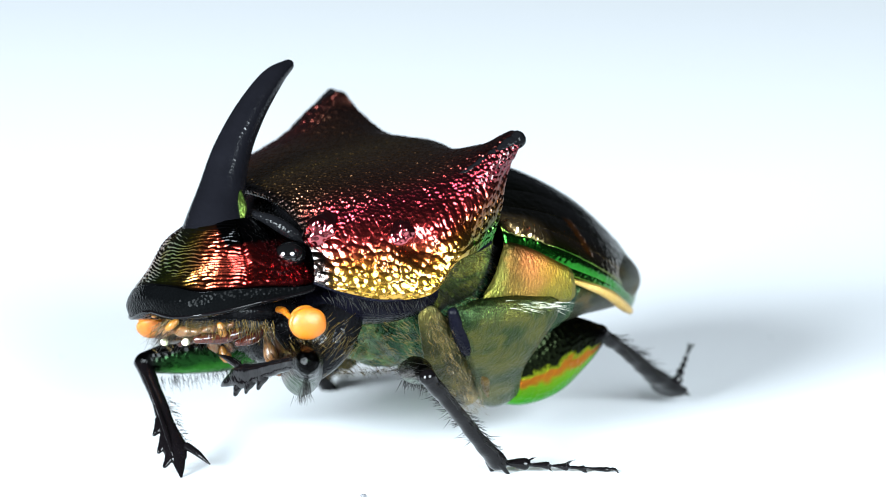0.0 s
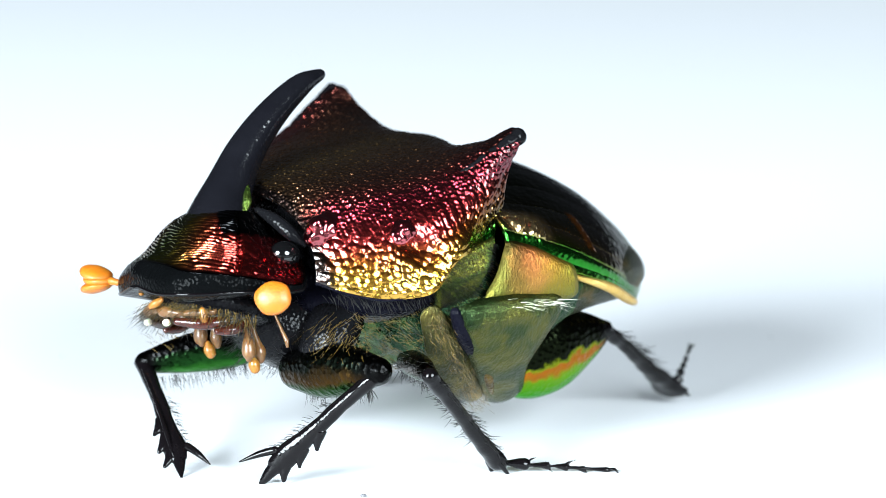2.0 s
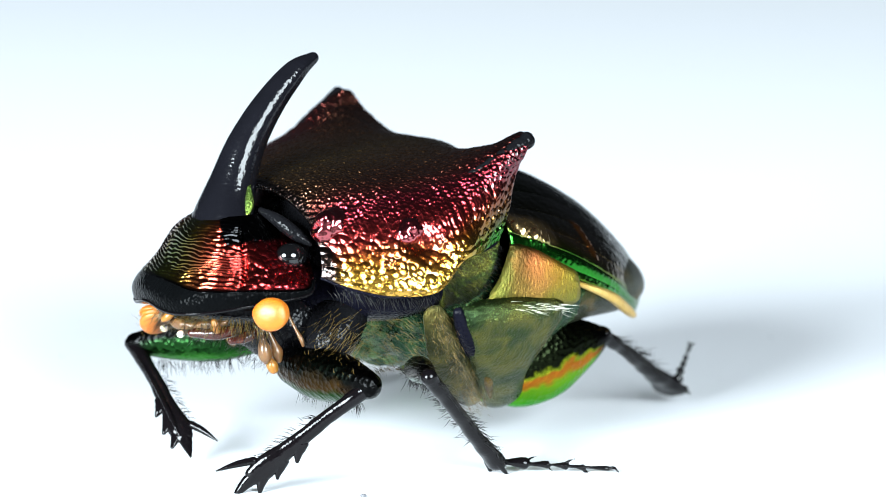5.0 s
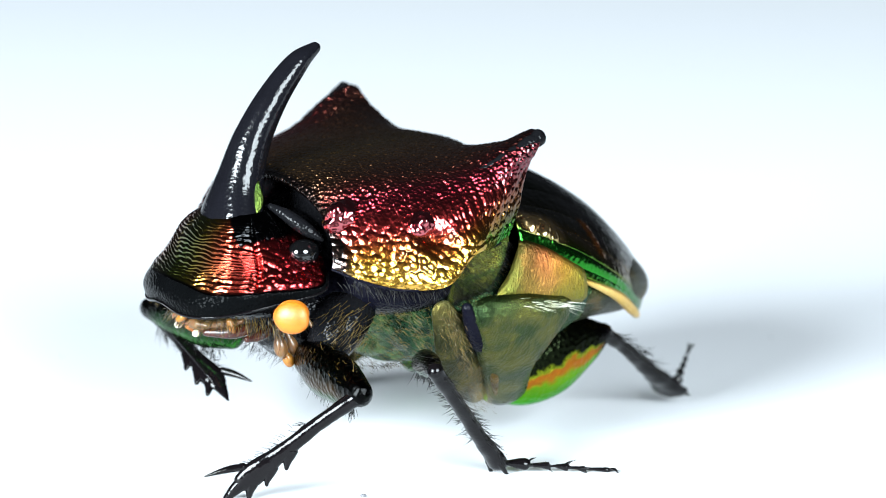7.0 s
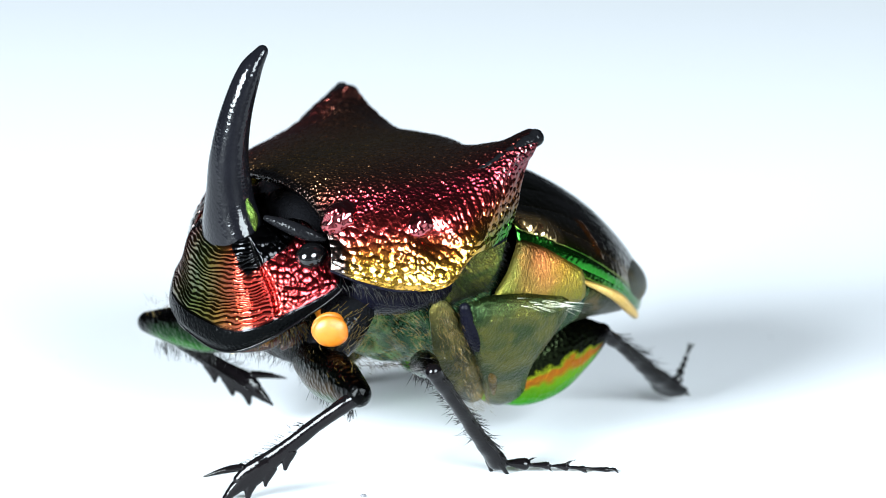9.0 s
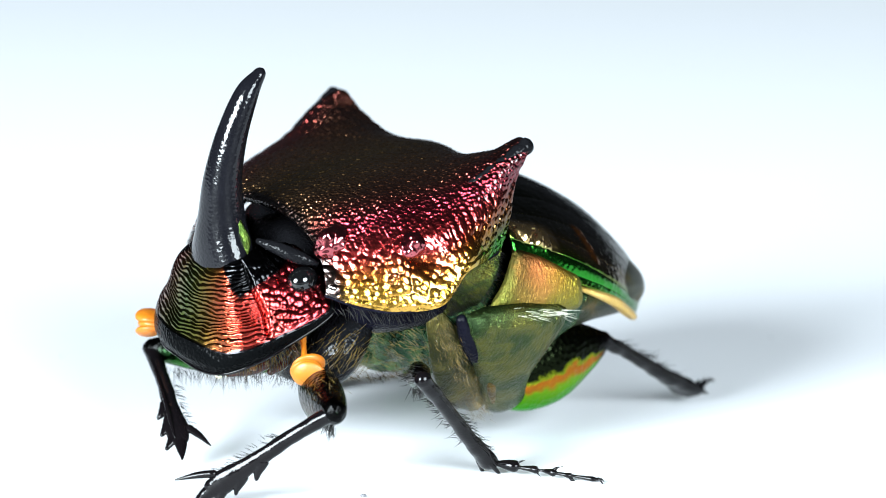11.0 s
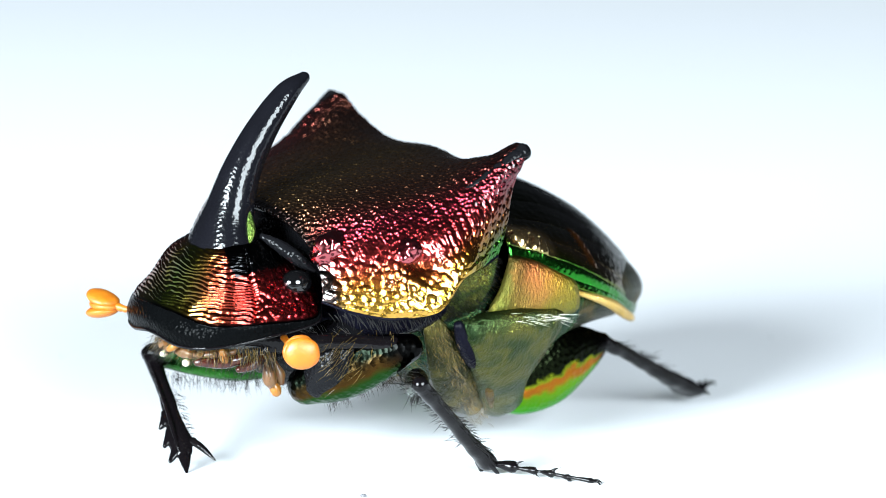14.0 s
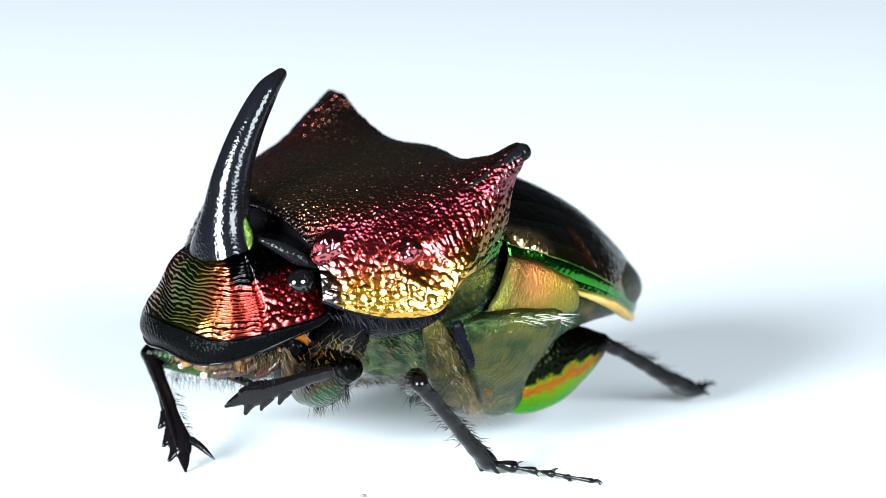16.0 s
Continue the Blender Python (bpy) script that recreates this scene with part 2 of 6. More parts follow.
def spline(points, n):
    """n points on a smooth curve through the given ones."""
    p = np.array(points, float)
    q = np.vstack([2 * p[0] - p[1], p, 2 * p[-1] - p[-2]])
    out = []
    for s in np.linspace(0, len(p) - 1, n):
        i = min(int(s), len(p) - 2)
        t = s - i
        a, b, c, d = q[i:i + 4]
        out.append(0.5 * (2 * b + (c - a) * t + (2 * a - 5 * b + 4 * c - d) * t * t + (3 * b - a - 3 * c + d) * t ** 3))
    return np.array(out)


def patch(rows, nu, nv):
    """A smooth grid nu x nv through a cage of rows."""
    across = np.array([spline(r, nv) for r in rows])
    return np.stack([spline(across[:, k], nu) for k in range(nv)], axis=1)


def skin(grid, closed=False, caps=False):
    """A bmesh over a grid of points, with u along the rows and v across."""
    bm = bmesh.new()
    uv = bm.loops.layers.uv.new("UVMap")
    nu, nv = grid.shape[:2]
    vs = [[bm.verts.new(Vector(grid[i, j])) for j in range(nv)] for i in range(nu)]
    for i in range(nu - 1):
        for j in range(nv if closed else nv - 1):
            k = (j + 1) % nv
            f = bm.faces.new((vs[i][j], vs[i + 1][j], vs[i + 1][k], vs[i][k]))
            last = nv if closed else nv - 1
            for loop, (a, b) in zip(f.loops, ((i, j), (i + 1, j), (i + 1, j + 1), (i, j + 1))):
                loop[uv].uv = (a / (nu - 1), b / last)
    if caps and closed:
        bm.faces.new(vs[0])
        bm.faces.new(vs[-1][::-1])
    return bm


def shell(bm, thick):
    """Gives an open skin a thickness inwards."""
    bmesh.ops.recalc_face_normals(bm, faces=bm.faces[:])
    up = sum((f.normal * f.calc_area() for f in bm.faces), Vector())
    if up.z < 0:
        bmesh.ops.reverse_faces(bm, faces=bm.faces[:])
    bm.normal_update()
    old = bm.verts[:]
    inner = {v: v.co - v.normal * thick for v in old}
    border = [e for e in bm.edges if e.is_boundary]
    uv = bm.loops.layers.uv.active
    twin = {v: bm.verts.new(inner[v]) for v in old}
    for f in bm.faces[:]:
        g = bm.faces.new([twin[v] for v in reversed(f.verts)])
        for a, b in zip(g.loops, reversed(f.loops)):
            a[uv].uv = b[uv].uv
    for e in border:
        a, b = e.verts
        bm.faces.new((a, b, twin[b], twin[a]))
    bmesh.ops.recalc_face_normals(bm, faces=bm.faces[:])
    return bm


def tube(path, radii, n=18, rings=24, side=(0, 1, 0), squash=None, twist=0.0):
    """A tapered limb along a smooth path; radii follow the path; squash: the ratio of its depth to its width."""
    centre = spline(path, rings)
    r = np.maximum(spline([(a,) for a in radii], rings)[:, 0], 0.004)
    q = np.ones(rings) if squash is None else spline([(a,) for a in squash], rings)[:, 0]
    tang = np.gradient(centre, axis=0)
    tang /= np.linalg.norm(tang, axis=1)[:, None]
    ref = np.array(side, float)
    rows = []
    for c, d, t, k in zip(centre, r, tang, q):
        b = ref - t * ref.dot(t)
        b /= np.linalg.norm(b)
        a = np.cross(t, b)
        ang = np.linspace(0, 2 * np.pi, n, endpoint=False) + twist
        rows.append(c + d * (np.cos(ang)[:, None] * b + k * np.sin(ang)[:, None] * a))
    head = [centre[0] + (rows[0] - centre[0]) * f - tang[0] * r[0] * g for f, g in ((0.15, 0.75), (0.55, 0.6), (0.85, 0.32))]
    tail = [centre[-1] + (rows[-1] - centre[-1]) * f + tang[-1] * r[-1] * g for f, g in ((0.85, 0.32), (0.55, 0.6), (0.15, 0.75))]
    return skin(np.array(head + rows + tail), True, True)


def ball(centre, radii, turn=(0, 0, 0), n=20):
    th = np.linspace(0.06, np.pi - 0.06, n)
    ph = np.linspace(0, 2 * np.pi, n + 6, endpoint=False)
    g = np.stack([np.outer(np.cos(th), np.ones_like(ph)), np.outer(np.sin(th), np.cos(ph)), np.outer(np.sin(th), np.sin(ph))], axis=2)
    m = np.array(Euler([radians(a) for a in turn]).to_matrix())
    return skin((g * np.array(radii)) @ m.T + np.array(centre), True, True)


def join(*bms):
    """Joins pieces into one mesh; the first keeps its place in memory."""
    main = bms[0]
    for other in bms[1:]:
        data = bpy.data.meshes.new("piece")
        other.to_mesh(data)
        other.free()
        main.from_mesh(data)
        bpy.data.meshes.remove(data)
    return main


def bristles(roots, ways, length, radius=0.012, bend=0.15, seed=1, spread=0.25):
    """Fine tapered hairs; each leaves its root along its way and droops a little."""
    rng = np.random.default_rng(seed)
    bm = bmesh.new()
    for p, w in zip(np.array(roots, float), np.array(ways, float)):
        w = w / np.linalg.norm(w) + rng.normal(0, spread, 3)
        w /= np.linalg.norm(w)
        size = length * rng.uniform(0.55, 1.1)
        a = np.cross(w, (0.3, 0.5, 0.8))
        a /= np.linalg.norm(a)
        b = np.cross(w, a)
        rings = []
        for f, k in ((0.0, 1.0), (0.4, 0.85), (0.75, 0.5)):
            c = p + w * size * f + a * bend * size * f * f
            rings.append([bm.verts.new(Vector(c + radius * k * (math.cos(t) * a + math.sin(t) * b))) for t in (0, 2.1, 4.2)])
        tip = bm.verts.new(Vector(p + w * size + a * bend * size))
        for r, s in zip(rings, rings[1:]):
            for k in range(3):
                bm.faces.new((r[k], r[(k + 1) % 3], s[(k + 1) % 3], s[k]))
        for k in range(3):
            bm.faces.new((rings[-1][k], rings[-1][(k + 1) % 3], tip))
    return bm


def uneven(bm, amount, scale=2.5):
    """Small dents and swellings in a limb."""
    bm.normal_update()
    for v in bm.verts:
        v.co += v.normal * amount * (noise.noise(v.co * scale) + 0.5 * noise.noise(v.co * scale * 3.1))
    return bm


ORIGIN = {}


def part(name, bm, mat, parent, label="", pivot=None):
    """Links a bmesh in millimetres, drawn in the beetle's space, as one mesh under a thing or part; pivot: the point it turns about."""
    base = np.array(ORIGIN.get(parent, (0.0, 0.0, 0.0)))
    at = base if pivot is None else np.array(pivot, float)
    for v in bm.verts:
        v.co = (v.co - Vector(at)) * MM
    bmesh.ops.recalc_face_normals(bm, faces=bm.faces[:])
    for f in bm.faces:
        f.smooth = True
    data = bpy.data.meshes.new(name)
    bm.to_mesh(data)
    bm.free()
    data.materials.append(mat)
    ob = new(name, data)
    ob.parent = parent
    ob.location = Vector(at - base) * MM
    ORIGIN[ob] = tuple(at)
    if label:
        ob["label"] = label
    return ob


def limb_matrix(start, end, up):
    """The pose, in metres, of a limb that lies along its own x from start to end, its y leaning towards up."""
    x = (Vector(end) - Vector(start)).normalized()
    z = x.cross(Vector(up)).normalized()
    y = z.cross(x)
    m = Matrix((x, y, z)).transposed().to_4x4()
    m.translation = Vector(start) * MM
    return m


def limb(name, bm, mat, parent, label):
    """A limb drawn along its own x from its joint, in millimetres."""
    ORIGIN[parent] = ORIGIN.get(parent, (0, 0, 0))
    keep, ORIGIN[parent] = ORIGIN[parent], (0, 0, 0)
    ob = part(name, bm, mat, parent, label)
    ORIGIN[parent] = keep
    return ob


def outward(grid):
    """Unit normals of a grid of points that face away from its inside."""
    n = np.cross(np.gradient(grid, axis=0), np.gradient(grid, axis=1))
    n /= np.linalg.norm(n, axis=2)[:, :, None] + 1e-12
    away = grid - grid.reshape(-1, 3).mean(axis=0) + np.array((0, 0, 1.0))
    return n * np.sign((n * away).sum())


def lengths(grid):
    """Distances along the rows and across them, in millimetres."""
    a = np.zeros(grid.shape[:2])
    b = np.zeros(grid.shape[:2])
    a[1:] = np.cumsum(np.linalg.norm(np.diff(grid, axis=0), axis=2), axis=0)
    b[:, 1:] = np.cumsum(np.linalg.norm(np.diff(grid, axis=1), axis=2), axis=1)
    return a, b - b[:, b.shape[1] // 2][:, None]


def domes(a, b, cell, seed):
    """1 on the crown of each grain of a random pavement of grains, falling to 0 in the seams."""
    rng = np.random.default_rng(seed)
    jx, jy, size = rng.random((256, 256)), rng.random((256, 256)), rng.uniform(0.75, 1.25, (256, 256))
    x, y = a / cell, b / cell
    ix, iy = np.floor(x).astype(int), np.floor(y).astype(int)
    best = np.full(a.shape, 9.0)
    for dx in (-1, 0, 1):
        for dy in (-1, 0, 1):
            cx, cy = ix + dx, iy + dy
            d = np.hypot(x - cx - jx[cx % 256, cy % 256], y - cy - jy[cx % 256, cy % 256]) / size[cx % 256, cy % 256]
            best = np.minimum(best, d)
    return 1 - np.minimum(best / 0.75, 1.0) ** 2


def waves(a, b, pitch, seed):
    """Wandering parallel ridges, 0 to 1."""
    wander = np.array([[noise.noise(Vector((p * 1.3, q * 1.3, seed))) + 0.35 * noise.noise(Vector((p * 4.0, q * 4.0, seed))) for p, q in zip(r, t)] for r, t in zip(a[::4, ::4], b[::4, ::4])])
    i = np.linspace(0, wander.shape[0] - 1, a.shape[0])
    j = np.linspace(0, wander.shape[1] - 1, a.shape[1])
    rows = np.stack([np.interp(i, np.arange(wander.shape[0]), wander[:, k]) for k in range(wander.shape[1])], axis=1)
    full = np.stack([np.interp(j, np.arange(wander.shape[1]), r) for r in rows])
    return 0.5 + 0.5 * np.sin(2 * np.pi * (a / pitch + 1.6 * full))


def fine_part(name, grid, smooth, thick, mat, parent, label, pivot):
    """A shell with a finely carved outside and a smooth inside, linked as one mesh."""
    nu, nv = grid.shape[:2]
    at = np.array(pivot, float)
    n = outward(smooth)
    points = np.concatenate([grid.reshape(-1, 3), (smooth - n * thick).reshape(-1, 3)]) - at
    k = np.arange(nu * nv).reshape(nu, nv)
    quads = np.stack([k[:-1, :-1], k[1:, :-1], k[1:, 1:], k[:-1, 1:]], axis=2).reshape(-1, 4)
    flip = (np.cross(np.gradient(grid, axis=0), np.gradient(grid, axis=1)) * n).sum() < 0
    outer = quads[:, ::-1] if flip else quads
    inner = (quads if flip else quads[:, ::-1]) + nu * nv
    ring = np.concatenate([k[:, 0], k[-1, 1:], k[-2::-1, -1], k[0, -2:0:-1]])
    after = np.roll(ring, -1)
    wall = np.stack([ring, after, after + nu * nv, ring + nu * nv], axis=1)
    if not flip:
        wall = wall[:, ::-1]
    faces = np.concatenate([outer, inner, wall])
    data = bpy.data.meshes.new(name)
    data.from_pydata((points * MM).tolist(), [], faces.tolist())
    uv = np.stack(np.meshgrid(np.linspace(0, 1, nu), np.linspace(0, 1, nv), indexing="ij"), axis=2).reshape(-1, 2)
    data.uv_layers.new(name="UVMap").data.foreach_set("uv", uv[faces.ravel() % (nu * nv)].ravel())
    data.polygons.foreach_set("use_smooth", [True] * len(faces))
    data.materials.append(mat)
    ob = new(name, data)
    ob.parent, ob.location, ob["label"] = parent, Vector(at) * MM, label
    ORIGIN[ob] = tuple(at)
    return ob


# ---- ground ----
def flat_sheet(name, x0, x1, y0, y1, z, mat, label, category):
    bm = bmesh.new()
    bmesh.ops.create_grid(bm, x_segments=24, y_segments=24, size=0.5)
    for v in bm.verts:
        v.co = Vector((x0 + (v.co.x + 0.5) * (x1 - x0), y0 + (v.co.y + 0.5) * (y1 - y0), z))
    data = bpy.data.meshes.new(name)
    bm.to_mesh(data)
    bm.free()
    data.materials.append(mat)
    return tagged(new(name, data), label, category, kind="structure")


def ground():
    """White sheet, ending just before the beetle; unseen dark board added to darken reflections."""
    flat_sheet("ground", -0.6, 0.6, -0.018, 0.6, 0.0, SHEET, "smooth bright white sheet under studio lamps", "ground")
    flat_sheet("floor", -1.2, 1.2, -1.2, 1.2, -0.004, DARKBOARD, "unseen dark matt board added to darken reflections", "table")


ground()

# ---- the beetle ----
HEADING = 219.0
beetle = new("beetle")
beetle.matrix_basis = pose(-0.000758, 0.000158, 0.00017, 0, 0, HEADING)
tagged(beetle, "iridescent copper and green horned scarab beetle standing on white sheet", "beetle")


def build_pronotum():
    half = [
        [(5.5, 0, 7.1), (5.5, 1.2, 6.95), (5.45, 2.1, 6.45), (5.5, 2.6, 5.9), (5.6, 2.85, 5.45), (5.65, 2.9, 5.15)],
        [(5.0, 0, 7.3), (5.0, 1.3, 7.2), (4.95, 2.3, 6.85), (4.95, 3.05, 6.25), (5.05, 3.5, 5.45), (5.12, 3.65, 4.9)],
        [(4.1, 0, 7.5), (4.1, 1.5, 7.42), (4.0, 2.75, 7.15), (4.0, 3.7, 6.5), (4.15, 4.2, 5.5), (4.28, 4.3, 4.74)],
        [(2.9, 0, 7.65), (2.9, 1.7, 7.6), (2.8, 3.3, 7.3), (2.85, 4.2, 6.65), (3.0, 4.55, 5.6), (3.3, 4.65, 4.9)],
        [(1.6, 0, 7.75), (1.6, 1.8, 7.72), (1.5, 3.65, 7.6), (1.75, 4.25, 6.95), (2.05, 4.5, 6.2), (2.4, 4.6, 5.62)],
        [(0.4, 0, 7.86), (0.4, 1.8, 7.84), (0.42, 3.85, 8.18), (0.75, 4.2, 7.3), (1.1, 4.35, 6.5), (1.55, 4.5, 5.7)],
        [(-0.55, 0, 7.70), (-0.42, 1.8, 7.66), (-0.34, 3.95, 8.44), (0.2, 4.1, 7.5), (0.5, 4.25, 6.7), (0.95, 4.4, 5.85)]]
    rows = [[(f, -l, z) for f, l, z in r[:0:-1]] + r for r in half]
    g = patch(rows, 380, 700)
    # a shallow pit on each flank
    for side in (-1, 1):
        d = np.linalg.norm(g - np.array((3.45, side * 4.2, 6.05)), axis=2)
        g[:, :, 1] -= side * 0.20 * np.exp(-(d / 0.35) ** 2)
        g[:, :, 2] -= 0.05 * np.exp(-(d / 0.35) ** 2)
    # the hind half of each lower lobe flares outwards
    hem = spline([(2.25, 4.6, 5.65), (2.7, 4.62, 5.2), (3.3, 4.65, 4.9)], 9)
    for side in (-1, 1):
        d = np.min([np.linalg.norm(g - h * np.array((1, side, 1)), axis=2) for h in hem], axis=0)
        g[:, :, 1] += side * 0.22 * np.exp(-(d / 0.55) ** 2)
    # blunt swollen horns at the hind corners
    for side in (-1, 1):
        d = np.linalg.norm((g - np.array((-0.25, side * 3.62, 8.28))) * (0.8, 1, 1), axis=2)
        g[:, :, 2] += 0.16 * np.exp(-(d / 0.34) ** 2)
    a, b = lengths(g)
    edge = np.minimum(1, np.minimum(np.arange(700), np.arange(700)[::-1]) / 16.0)[None, :]
    lobe = np.minimum(*(np.linalg.norm((g - np.array((2.75, side * 4.6, 5.2))) * (0.8, 1, 1), axis=2) for side in (-1, 1)))
    boss = np.minimum(*(np.linalg.norm(g - np.array((3.75, side * 4.12, 6.2)), axis=2) for side in (-1, 1)))
    edge = edge * (1 - 0.75 * np.exp(-(lobe / 0.65) ** 2)) * (1 - 0.8 * np.exp(-(boss / 0.16) ** 2))
    low = np.clip((6.6 - g[:, :, 2]) / 0.5, 0, 1) * np.clip((g[:, :, 0] - 1.2) / 0.8, 0, 1)
    grains = (1 - low) * 0.026 * domes(g[:, :, 0] + 20, g[:, :, 2] * 0.8 + np.abs(g[:, :, 1]) * 0.8 + 20, 0.13, 3) + low * 0.034 * domes(g[:, :, 0] + 20, g[:, :, 2] + 20, 0.19, 9) + 0.018 * domes(a, b, 0.45, 4)
    raised = g + outward(g) * (grains * edge)[:, :, None]
    shield = fine_part("pronotum", raised, g, 0.12, COPPER, beetle, "rough coppery red and gold thorax shield", (1.8, 0, 5.0))
    for s in (-1, 1):
        line = [(2.0, s * 3.55, 7.38), (1.3, s * 3.72, 7.63), (0.5, s * 3.88, 8.0), (-0.32, s * 3.98, 8.38)]
        ridge = tube(line, (0.02, 0.08, 0.15, 0.23), 14, 60)
        for v in ridge.verts:
            v.co += Vector((0, 0, 0.05)) * noise.noise(v.co * 4.0)
        part("ridge", ridge, BLACK, shield, "blunt black thorax horn")
        rim = [r[-1] if s > 0 else (r[-1][0], -r[-1][1], r[-1][2]) for r in half]
        part("rim", tube(rim, [0.035] * 7, 8, 60), VIOLET, shield, "thin dark raised edge")
    for at_point, size in (((5.0, 2.50, 6.36), (0.62, 0.42, 0.52)), ((3.5, 3.86, 6.32), (0.42, 0.34, 0.38))):
        swelling = ball(at_point, size, n=60)
        swelling.normal_update()
        for v in swelling.verts:
            v.co += v.normal * (0.09 * noise.noise(v.co * 3.2) + 0.035 * noise.noise(v.co * 8.0))
        part("callus", swelling, CRIMSON, shield, "grainy crimson swelling")
    # the black underside of the shield
    low = [(4.75, 0, 4.85), (4.3, 0, 4.68), (3.2, 0, 4.6), (1.8, 0, 4.9)]
    rng = np.random.default_rng(5)
    part("collar", ball((4.3, 0, 5.75), (0.55, 2.25, 1.32)), BLACK, shield, "black membrane behind the head")
    part("prosternum", tube(low, (1.5, 3.3, 4.2, 3.9), 36, 24, squash=(0.4, 0.32, 0.28, 0.30)), VIOLET, shield, "violet-black hairy underside")
    part("throat", uneven(tube([(6.0, 0, 3.7), (5.3, 0, 3.5), (4.4, 0, 3.4), (3.4, 0, 3.3)], (0.7, 1.25, 1.8, 1.6), 30, 30, squash=(0.7, 0.75, 0.75, 0.7)), 0.10, 1.6), BLACK, shield, "black hairy throat")
    wool = rng.normal(0, 1, (900, 3))
    wool = wool / np.linalg.norm(wool, axis=1)[:, None] * np.array((1.5, 1.75, 1.25)) + np.array((4.6, 0, 3.45))
    part("throat_hair", bristles(wool, [(w[0] - 4.2, w[1], w[2] - 4.0) for w in wool], 0.42, 0.007, seed=19, spread=0.4), HAIR, shield, "dense black throat hair")
    for s in (-1, 1):
        hip = part("fore_coxa", tube([(4.3, s * 2.1, 3.9), (4.8, s * 2.2, 3.3), (5.1, s * 1.9, 2.6)], (0.8, 0.8, 0.5), 22, 20, squash=(0.8, 0.8, 0.8)), BLACK, shield, "black hairy hip of a foreleg")
        tuft = rng.normal(0, 0.30, (170, 3)) + np.array((4.75, s * 2.75, 3.55))
        part("hip_hair", bristles(tuft, [(0.85, s * 0.3, -0.55)] * 170, 0.6, 0.005, seed=17, spread=0.18), GOLDHAIR, shield, "golden hip hairs")
    roots, ways = [], []
    for s in (-1, 1):
        for a in spline([(5.3, 3.2, 5.0), (4.4, 4.0, 4.75), (3.3, 4.5, 4.85), (2.3, 4.5, 5.5)], 150):
            roots.append((a[0] + rng.normal(0, 0.08), s * (a[1] - rng.uniform(0, 0.5)), a[2] - rng.uniform(0, 0.25)))
            ways.append((-0.2, s * 0.55, -0.8))
    part("fringe", bristles(roots, ways, 0.42, 0.010, seed=3), HAIR, shield, "short black hair fringe")
    return shield


pronotum = build_pronotum()


